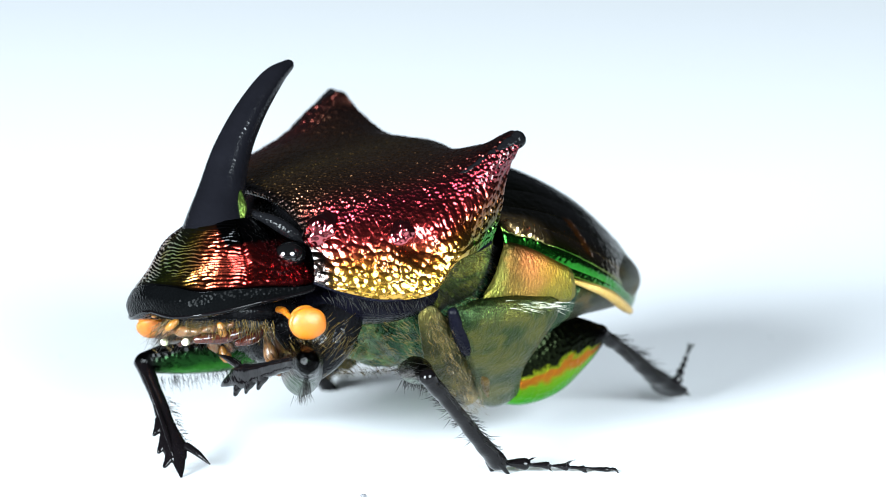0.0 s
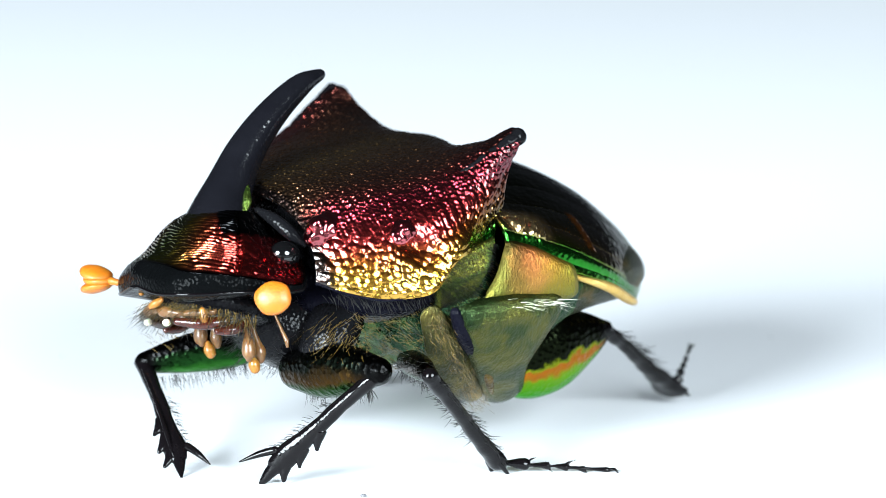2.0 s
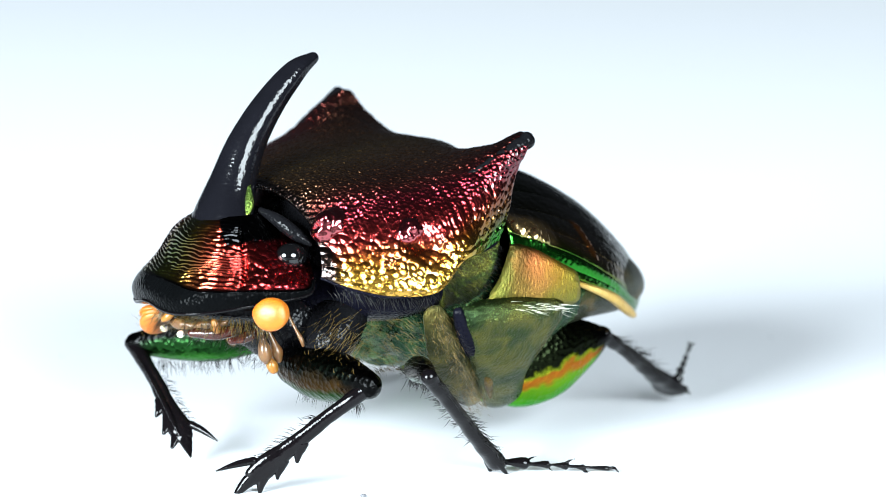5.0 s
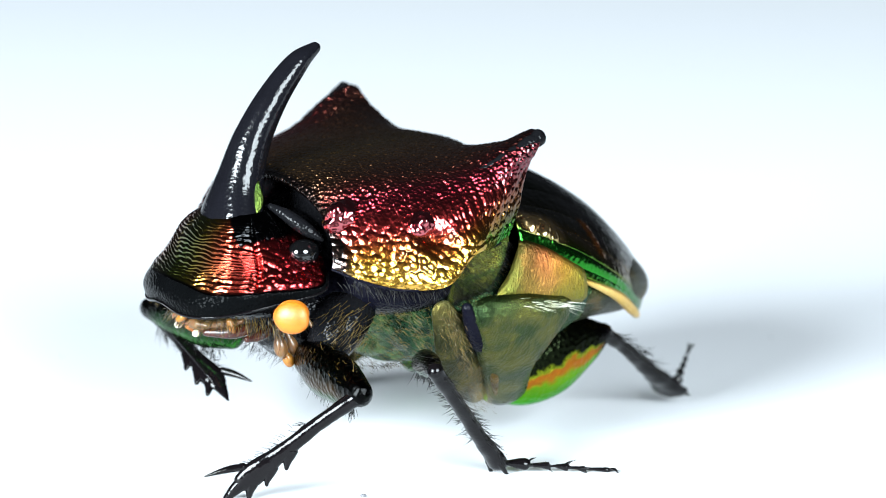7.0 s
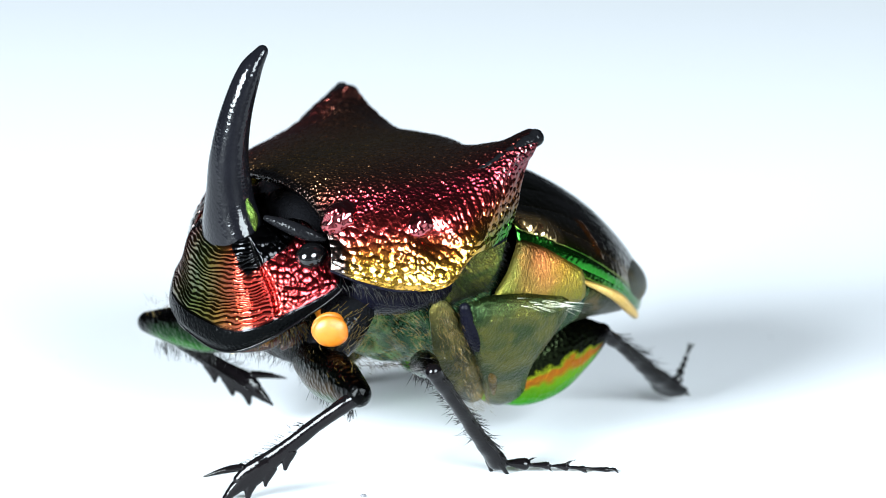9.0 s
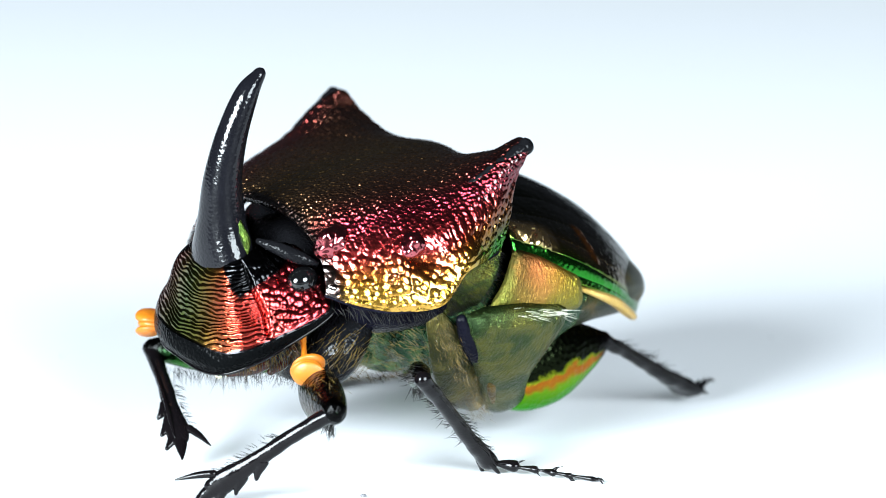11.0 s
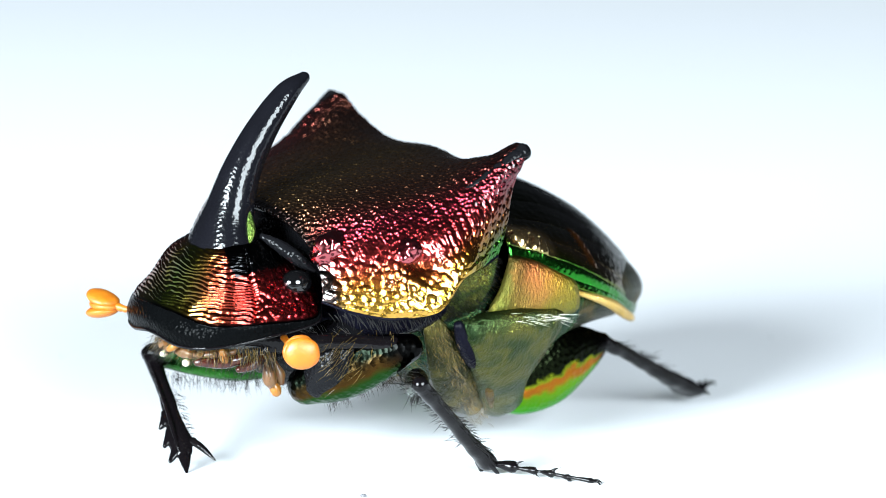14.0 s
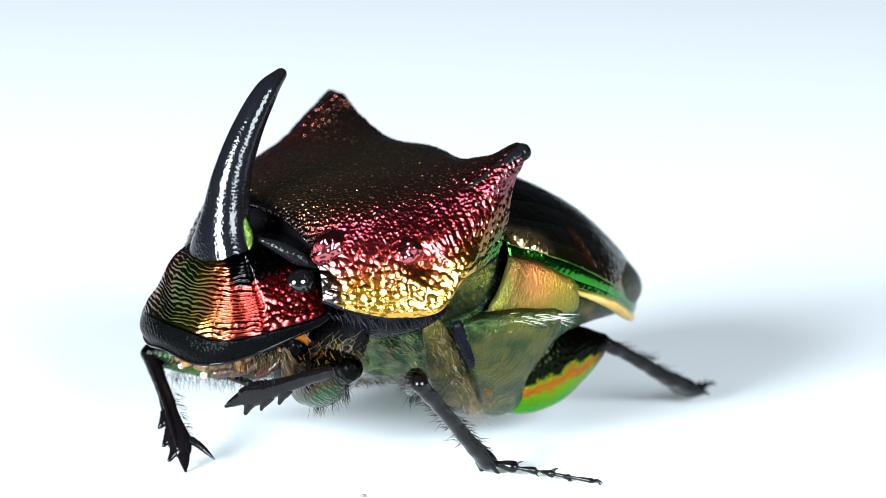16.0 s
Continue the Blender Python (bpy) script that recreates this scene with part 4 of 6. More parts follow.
def build_midleg(s):
    def sag(x):
        return -1.25 * (max(0.0, 2.6 - x) / 2.2) ** 1.3

    leg = limb("middle_leg", tube([(x, sag(x), 0) for x in (0.4, 1.2, 2.0, 2.6)], (0.26, 0.36, 0.34, 0.22), 22, 26, squash=(0.7, 0.75, 0.8, 0.9)),
               DARKGREEN, beetle, "dark green hairy thigh of a middle leg")
    a, b = row_of_hairs(0.4, 2.5, -0.22, 90, 31, (0.15, -1, 0))
    c, d = row_of_hairs(0.6, 2.6, 0.0, 110, 32, (0.4, 0.3, 0.9), 0.14)
    roots = [(p[0], p[1] + sag(p[0]), p[2]) for p in a + c]
    part("bristles", bristles(roots, b + d, 0.42, 0.009, seed=12), HAIR, leg)
    shin = tube([(-0.05, 0, 0), (0.8, 0, 0), (2.0, 0, 0), (3.2, 0, 0), (3.95, 0, 0)], (0.22, 0.21, 0.21, 0.25, 0.32), 18, 36, squash=(1, 0.9, 0.85, 0.8, 0.75))
    prongs = [tube([(3.8, y, z), (4.1, y * 1.3, z * 1.3), (4.45, y * 1.6, z * 1.6)], (0.09, 0.06, 0.015), 8, 8) for y, z in ((0.18, 0.1), (-0.18, 0.1), (0.0, -0.18))]
    tib = limb("tibia", uneven(join(shin, *prongs), 0.025), GLOSS, leg, "glossy black flared shin")
    a, b = row_of_hairs(0.2, 3.8, 0.2, 110, 33, (0.5, 0.9, 0))
    c, d = row_of_hairs(0.2, 3.0, -0.2, 110, 35, (0.5, -0.9, 0))
    part("bristles", bristles(a + c, b + d, 0.40, 0.009, seed=14), HAIR, tib)
    tar = limb("tarsus", uneven(tarsus_mesh(3.2), 0.03), GLOSS, leg, "jointed black foot with hooked claws")
    return leg, tib, tar


def build_hindleg(s):
    leg = limb("hind_leg", tube([(-0.1, 0, 0), (0.9, -0.05, 0), (2.0, 0.0, 0), (3.0, 0.0, 0), (3.6, 0, 0)], (0.65, 1.08, 1.12, 0.68, 0.27), 28, 34, squash=(0.6, 0.5, 0.5, 0.55, 0.8)),
               FEMURGREEN, beetle, "gleaming green thigh with an orange streak")
    shin = tube([(-0.05, 0, 0), (0.8, 0.02, 0), (2.0, 0, 0), (3.3, -0.04, 0), (4.2, -0.08, 0)], (0.21, 0.19, 0.23, 0.36, 0.52), 18, 30, squash=(1, 0.9, 0.75, 0.5, 0.4))
    prongs = [tube([(4.05, y, 0), (4.4, y * 1.25, 0), (4.65, y * 1.4, 0)], (0.14, 0.08, 0.015), 8, 8) for y in (0.22, -0.35)]
    tib = limb("tibia", uneven(join(shin, *prongs), 0.05), GLOSS, leg, "glossy black flared shin")
    a, b = row_of_hairs(0.2, 3.0, 0.22, 80, 43, (0.5, 0.9, 0))
    part("bristles", bristles(a, b, 0.55, 0.009, seed=16), HAIR, tib)
    tar = limb("tarsus", uneven(tarsus_mesh(1.6), 0.03), GLOSS, leg, "jointed black foot with hooked claws")
    return leg, tib, tar


midleg, midtibia, midtarsus, hindleg, hindtibia, hindtarsus = {}, {}, {}, {}, {}, {}
for side in (1, -1):
    midleg[side], midtibia[side], midtarsus[side] = build_midleg(side)
    hindleg[side], hindtibia[side], hindtarsus[side] = build_hindleg(side)


def stand(leg, tib, tar, hip, knee, end, tip, up=(0, 0, 1)):
    """Sets a leg that keeps still in the beetle's space."""
    a = limb_matrix(hip, knee, up)
    leg.matrix_basis = a
    tib.matrix_basis = a.inverted() @ limb_matrix(knee, end, (0, -1, 0.3))
    tar.matrix_basis = a.inverted() @ limb_matrix(end, tip, up)


stand(midleg[-1], midtibia[-1], midtarsus[-1], (1.8, -2.2, 2.2), (1.6, -4.6, 2.6), (-0.6, -4.9, 0.15), (-2.6, -6.6, -0.1))
stand(hindleg[-1], hindtibia[-1], hindtarsus[-1], (-0.9, -1.5, 1.6), (-3.2, -3.6, 2.3), (-6.4, -3.4, 0.2), (-7.8, -3.6, -0.05))


DUST = material("grey_dust", (0.12, 0.12, 0.13), 0.8)
SPECKS = (((-14.45, 61.91), 0.030), ((-5.55, 58.24), 0.030), ((1.75, 45.99), 0.035), ((14.54, 56.03), 0.030), ((14.34, 49.68), 0.025), ((-10.96, 8.40), 0.025), ((9.59, 10.89), 0.030), ((-2.05, -7.11), 0.090))


def build_speck(place, size):
    """A grain of dust that lies on the sheet."""
    bm = ball((0, 0, size * 0.45), (size, size * 0.7, size * 0.5), (0, 0, 40), 8)
    for v in bm.verts:
        v.co = (v.co + Vector((0, 0, 0.25 * size)) * noise.noise(v.co * 40)) * MM
    bmesh.ops.recalc_face_normals(bm, faces=bm.faces[:])
    data = bpy.data.meshes.new("dust_speck")
    bm.to_mesh(data)
    bm.free()
    data.materials.append(DUST)
    ob = new("dust_speck", data)
    ob.location = Vector((*place, 0)) * MM
    return tagged(ob, "tiny grey dust grain lying on white sheet", "dust", "dust on the sheet")


for place, size in SPECKS:
    build_speck(place, size)


def at(x, y, z, rx=0, ry=0, rz=0):
    """A pose from millimetres and degrees."""
    return pose(x * MM, y * MM, z * MM, rx, ry, rz)


def motions():
    """The head nods and turns, the feelers wave, the forelegs groom and step, the body shifts on its feet."""
    walk(beetle, [
        (0, at(-0.758, 0.158, 0.170, 0.0, -0.0, -141.0)), (0.4, at(-0.741, 0.140, 0.200, -0.2, 0.0, -141.1)), (0.6, at(-0.720, 0.086, 0.238, -0.3, 0.2, -141.1)),
        (0.8, at(-0.689, -0.013, 0.298, -0.5, 0.6, -141.2)), (1, at(-0.658, -0.113, 0.359, -0.7, 0.9, -141.2)), (1.2, at(-0.648, -0.122, 0.371, -0.7, 1.1, -141.2)),
        (1.5, at(-0.633, -0.137, 0.388, -0.6, 1.3, -141.3)), (1.8, at(-0.622, -0.153, 0.393, -0.7, 1.5, -141.3)), (2.1, at(-0.616, -0.169, 0.395, -0.7, 1.7, -141.3)),
        (2.5, at(-0.620, -0.189, 0.391, -0.7, 1.7, -141.5)), (2.8, at(-0.657, -0.121, 0.326, -0.6, 1.2, -141.4)), (3, at(-0.682, -0.077, 0.284, -0.6, 0.9, -141.3)),
        (3.2, at(-0.722, 0.018, 0.212, -0.6, 0.3, -141.3)), (3.5, at(-0.781, 0.156, 0.106, -0.7, -0.7, -141.3)), (3.8, at(-0.764, 0.132, 0.108, -0.5, -0.6, -141.3)),
        (4, at(-0.753, 0.115, 0.109, -0.5, -0.5, -141.3)), (4.2, at(-0.746, 0.116, 0.124, -0.5, -0.6, -141.2)), (6.3, at(-0.670, 0.116, 0.283, -1.0, -2.1, -140.0)),
        (6.5, at(-0.662, 0.115, 0.299, -1.1, -2.3, -139.8)), (7, at(-0.651, 0.116, 0.280, -1.0, -2.1, -139.9)), (7.5, at(-0.657, 0.178, 0.252, -0.8, -2.2, -140.1)),
        (7.8, at(-0.664, 0.181, 0.253, -0.8, -2.2, -140.1)), (8, at(-0.668, 0.182, 0.254, -0.8, -2.2, -140.1)), (8.3, at(-0.675, 0.185, 0.255, -0.9, -2.2, -140.2)),
        (8.5, at(-0.679, 0.187, 0.256, -0.9, -2.2, -140.2)), (8.8, at(-0.686, 0.190, 0.257, -0.9, -2.2, -140.2)), (9, at(-0.691, 0.192, 0.258, -0.9, -2.2, -140.2)),
        (9.2, at(-0.689, 0.192, 0.237, -0.9, -2.0, -140.2)), (11.3, at(-0.668, 0.182, 0.024, -1.2, 0.1, -140.2)), (11.5, at(-0.666, 0.180, 0.004, -1.3, 0.3, -140.2)),
        (12, at(-0.660, 0.219, -0.044, -1.3, 0.6, -140.3)), (12.5, at(-0.656, 0.221, -0.056, -1.3, 0.7, -140.3)), (12.8, at(-0.668, 0.242, -0.060, -1.3, 0.7, -140.2)),
        (13, at(-0.676, 0.256, -0.064, -1.3, 0.7, -140.2)), (13.3, at(-0.686, 0.282, -0.072, -1.3, 0.7, -140.1)), (13.5, at(-0.693, 0.299, -0.077, -1.3, 0.7, -140.1)),
        (13.7, at(-0.694, 0.299, -0.076, -1.3, 0.7, -140.1)), (14, at(-0.697, 0.301, -0.073, -1.3, 0.8, -140.2)), (14.3, at(-0.699, 0.302, -0.071, -1.3, 0.8, -140.2)),
        (14.5, at(-0.700, 0.302, -0.069, -1.3, 0.8, -140.2)), (14.7, at(-0.702, 0.303, -0.067, -1.3, 0.8, -140.2)), (15, at(-0.704, 0.304, -0.065, -1.3, 0.8, -140.3)),
        (15.3, at(-0.706, 0.305, -0.062, -1.3, 0.8, -140.3)), (15.6, at(-0.709, 0.306, -0.060, -1.3, 0.8, -140.4)), (16, at(-0.712, 0.308, -0.056, -1.4, 0.8, -140.4)),])
    walk(pronotum, [
        (0, at(1.800, -0.000, 5.000, 0.0, -0.0, 0.0)), (0.4, at(1.809, -0.011, 5.001, 0.2, -0.1, 0.1)), (0.6, at(1.774, -0.064, 4.988, 0.3, -0.1, 0.2)),
        (0.8, at(1.699, -0.166, 4.960, 0.3, -0.1, 0.3)), (1, at(1.624, -0.268, 4.929, 0.4, -0.1, 0.3)), (1.2, at(1.604, -0.290, 4.922, 0.3, -0.3, 0.4)),
        (1.5, at(1.574, -0.322, 4.910, 0.2, -0.4, 0.4)), (1.8, at(1.556, -0.346, 4.914, 0.2, -0.6, 0.4)), (2.1, at(1.542, -0.362, 4.915, 0.1, -0.7, 0.3)),
        (2.5, at(1.535, -0.364, 4.910, 0.2, -0.6, 0.3)), (2.8, at(1.600, -0.292, 4.936, 0.0, -0.7, 0.4)), (3, at(1.643, -0.245, 4.952, -0.0, -0.7, 0.4)),
        (3.2, at(1.718, -0.131, 4.970, 0.1, -0.3, 0.2)), (3.5, at(1.830, 0.038, 4.994, 0.2, 0.2, 0.1)), (3.8, at(1.818, -0.002, 5.010, 0.0, -0.0, 0.3)),
        (4, at(1.810, -0.028, 5.021, -0.1, -0.2, 0.4)), (4.2, at(1.807, -0.030, 5.020, -0.1, -0.3, 0.4)), (6.3, at(1.783, -0.044, 5.016, -0.0, -0.8, 0.7)),
        (6.5, at(1.781, -0.044, 5.016, -0.0, -0.8, 0.7)), (7, at(1.798, -0.073, 5.036, -0.3, -1.2, 0.9)), (7.5, at(1.850, -0.004, 5.059, -0.4, -1.0, 1.0)),
        (7.8, at(1.853, 0.001, 5.056, -0.4, -1.0, 1.1)), (8, at(1.854, 0.004, 5.054, -0.4, -0.9, 1.1)), (8.3, at(1.857, 0.009, 5.051, -0.4, -0.8, 1.1)),
        (8.5, at(1.859, 0.012, 5.049, -0.4, -0.8, 1.1)), (8.8, at(1.862, 0.017, 5.046, -0.3, -0.7, 1.1)), (9, at(1.864, 0.020, 5.044, -0.3, -0.7, 1.2)),
        (9.2, at(1.855, 0.014, 5.040, -0.4, -0.4, 1.1)), (11.3, at(1.780, -0.032, 5.008, -0.9, 2.6, 0.7)), (11.5, at(1.774, -0.035, 5.007, -0.9, 2.9, 0.7)),
        (12, at(1.777, -0.022, 5.019, -0.8, 2.0, 0.7)), (12.5, at(1.791, -0.041, 5.034, -1.0, 1.4, 0.8)), (12.8, at(1.808, -0.014, 5.042, -1.0, 1.3, 0.7)),
        (13, at(1.819, 0.004, 5.047, -1.0, 1.3, 0.6)), (13.3, at(1.839, 0.039, 5.060, -1.1, 1.3, 0.5)), (13.5, at(1.853, 0.063, 5.068, -1.1, 1.3, 0.5)),
        (13.7, at(1.852, 0.063, 5.066, -1.1, 1.3, 0.5)), (14, at(1.850, 0.062, 5.063, -1.1, 1.3, 0.5)), (14.3, at(1.848, 0.062, 5.061, -1.1, 1.3, 0.6)),
        (14.5, at(1.847, 0.062, 5.059, -1.1, 1.3, 0.6)), (14.7, at(1.846, 0.062, 5.058, -1.1, 1.3, 0.6)), (15, at(1.844, 0.062, 5.055, -1.0, 1.3, 0.7)),
        (15.3, at(1.842, 0.061, 5.053, -1.0, 1.2, 0.7)), (15.6, at(1.840, 0.061, 5.050, -1.0, 1.2, 0.7)), (16, at(1.838, 0.061, 5.047, -1.0, 1.2, 0.8)),])
    walk(head, [
        (0, at(5.488, 0.029, 5.550, 11.3, -7.1, -6.8)), (0.4, at(5.475, 0.040, 5.620, 9.9, -7.0, -8.3)), (0.6, at(5.448, -0.009, 5.606, 10.4, -8.5, -9.1)),
        (0.8, at(5.401, -0.121, 5.547, 12.2, -11.3, -10.1)), (1, at(5.360, -0.235, 5.494, 13.8, -13.9, -10.8)), (1.2, at(5.335, -0.243, 5.497, 13.2, -14.7, -10.9)),
        (1.5, at(5.297, -0.252, 5.503, 12.1, -15.9, -10.9)), (1.8, at(5.287, -0.287, 5.526, 12.2, -17.3, -11.9)), (2.1, at(5.278, -0.309, 5.538, 12.3, -18.6, -12.6)),
        (2.5, at(5.265, -0.300, 5.527, 12.2, -19.9, -13.3)), (2.8, at(5.196, -0.169, 5.527, 8.9, -17.1, -15.3)), (3, at(5.182, -0.109, 5.639, 4.1, -13.4, -14.5)),
        (3.2, at(5.270, -0.043, 5.641, 4.7, -15.3, -16.0)), (3.5, at(5.396, 0.062, 5.647, 5.8, -18.0, -18.7)), (3.8, at(5.542, 0.037, 5.749, 1.7, -17.5, -11.3)),
        (4, at(5.473, 0.136, 5.693, 5.1, -14.9, -14.2)), (4.2, at(5.462, 0.119, 5.652, 5.8, -13.8, -14.0)), (6.3, at(5.258, -0.057, 5.687, -0.7, 7.1, -13.7)),
        (6.5, at(5.276, -0.049, 5.663, -1.2, 6.7, -13.6)), (7, at(5.352, -0.004, 5.688, 0.3, -0.2, -12.0)), (7.5, at(5.392, 0.096, 5.695, 0.8, -0.6, -11.3)),
        (7.8, at(5.414, 0.136, 5.680, 2.1, -1.8, -10.6)), (8, at(5.430, 0.167, 5.673, 2.9, -2.5, -10.2)), (8.3, at(5.443, 0.145, 5.670, 2.2, -2.2, -10.9)),
        (8.5, at(5.453, 0.133, 5.669, 1.7, -1.9, -11.4)), (8.8, at(5.271, 0.067, 5.759, -6.6, 9.9, -10.4)), (9, at(5.339, 0.258, 5.869, -9.5, 23.4, -14.5)),
        (9.2, at(5.591, 0.125, 5.854, -13.9, 33.1, -9.2)), (11.3, at(5.471, 0.244, 5.519, -4.1, 13.7, -10.8)), (11.5, at(5.351, 0.135, 5.445, -1.4, 10.1, -10.7)),
        (12, at(5.397, -0.006, 5.479, -2.3, 1.2, -9.5)), (12.5, at(5.465, 0.109, 5.553, 0.9, -4.7, -7.6)), (12.8, at(5.348, 0.077, 5.590, 0.5, -1.4, -6.4)),
        (13, at(5.272, 0.083, 5.639, -0.3, 1.4, -6.3)), (13.3, at(5.481, 0.093, 5.617, -1.0, -2.8, -5.2)), (13.5, at(5.627, 0.126, 5.621, -1.8, -5.1, -5.0)),
        (13.7, at(5.600, 0.102, 5.604, -1.4, -4.9, -4.9)), (14, at(5.594, 0.118, 5.588, -0.6, -4.5, -4.6)), (14.3, at(5.502, 0.139, 5.566, 0.1, 0.2, -5.6)),
        (14.5, at(5.456, 0.183, 5.579, -0.1, 3.8, -6.4)), (14.7, at(5.500, 0.206, 5.577, 0.1, 4.1, -5.5)), (15, at(5.569, 0.244, 5.574, 0.2, 4.5, -4.1)),
        (15.3, at(5.580, 0.231, 5.573, 0.1, 4.2, -3.7)), (15.6, at(5.575, 0.228, 5.577, -0.1, 4.4, -3.8)), (16, at(5.527, 0.255, 5.597, -0.6, 5.7, -5.2)),
    ])
    walk(foreleg[1], [
        (0, at(5.197, 1.596, 2.498, 90.0, -18.0, 57.4)), (0.4, at(5.204, 1.593, 2.507, 90.1, -19.5, 65.7)), (0.6, at(5.174, 1.557, 2.501, 89.6, -24.8, 124.7)),
        (0.8, at(5.099, 1.458, 2.473, 89.2, -24.3, 107.1)), (1, at(5.021, 1.364, 2.447, 88.9, -18.1, 101.5)), (1.2, at(5.475, 0.726, 2.328, 88.7, -8.6, 127.2)),
        (1.5, at(5.073, 0.981, 2.382, 88.6, -9.8, 105.5)), (1.8, at(5.020, 1.032, 2.412, 88.3, -9.3, 101.0)), (2.1, at(4.981, 1.111, 2.436, 88.2, -8.9, 96.8)),
        (2.5, at(4.958, 1.208, 2.445, 88.2, -7.5, 94.4)), (2.8, at(5.028, 1.227, 2.464, 88.7, -6.8, 94.8)), (3, at(5.076, 1.233, 2.476, 89.1, -6.3, 95.2)),
        (3.2, at(5.155, 1.225, 2.464, 89.7, -6.1, 96.4)), (3.5, at(5.301, 1.169, 2.441, 90.6, -5.5, 99.6)), (3.8, at(5.299, 1.124, 2.472, 90.5, -4.7, 100.0)),
        (4, at(5.299, 1.089, 2.493, 90.4, -4.1, 100.4)), (4.2, at(5.305, 1.051, 2.500, 90.5, -3.4, 100.4)), (6.3, at(5.209, 1.650, 2.558, 92.3, 3.4, 76.3)),
        (6.5, at(5.206, 1.639, 2.562, 92.5, 3.9, 75.8)), (7, at(5.245, 1.651, 2.595, 92.2, 4.0, 76.3)), (7.5, at(5.286, 1.722, 2.602, 92.3, 4.1, 76.3)),
        (7.8, at(5.285, 1.730, 2.595, 92.3, 4.0, 76.3)), (8, at(5.284, 1.736, 2.591, 92.3, 3.9, 76.3)), (8.3, at(5.284, 1.745, 2.584, 92.3, 3.8, 76.3)),
        (8.5, at(5.283, 1.751, 2.580, 92.3, 3.7, 76.3)), (8.8, at(5.282, 1.759, 2.573, 92.4, 3.6, 76.3)), (9, at(5.282, 1.765, 2.569, 92.4, 3.5, 76.3)),
        (9.2, at(5.265, 1.762, 2.548, 92.2, 2.4, 76.0)), (11.3, at(5.511, 2.379, 2.400, 90.5, -4.2, 59.7)), (11.5, at(5.503, 2.384, 2.394, 90.4, -5.0, 59.5)),
        (12, at(5.556, 2.420, 2.465, 90.2, -4.9, 59.7)), (12.5, at(5.592, 2.408, 2.506, 90.0, -4.7, 60.3)), (12.8, at(5.610, 2.423, 2.513, 90.0, -4.6, 60.2)),
        (13, at(5.623, 2.433, 2.517, 90.0, -4.5, 60.1)), (13.3, at(5.161, 1.612, 2.451, 89.8, -6.1, 68.1)), (13.5, at(5.181, 1.635, 2.458, 89.4, -18.4, 84.9)),
        (13.7, at(5.181, 1.642, 2.458, 88.5, -22.9, 129.2)), (14, at(5.179, 1.643, 2.456, 88.5, -23.7, 124.8)), (14.3, at(5.175, 1.643, 2.453, 89.1, -26.8, 92.4)),
        (14.5, at(5.172, 1.643, 2.452, 89.5, -22.2, 78.5)), (14.7, at(5.171, 1.651, 2.454, 89.7, -21.3, 69.0)), (15, at(5.169, 1.651, 2.451, 89.5, -23.8, 76.7)),
        (15.3, at(5.167, 1.654, 2.450, 89.1, -25.8, 92.2)), (15.6, at(5.164, 1.657, 2.449, 89.3, -23.2, 81.6)), (16, at(5.160, 1.656, 2.445, 89.5, -22.1, 75.8)),])
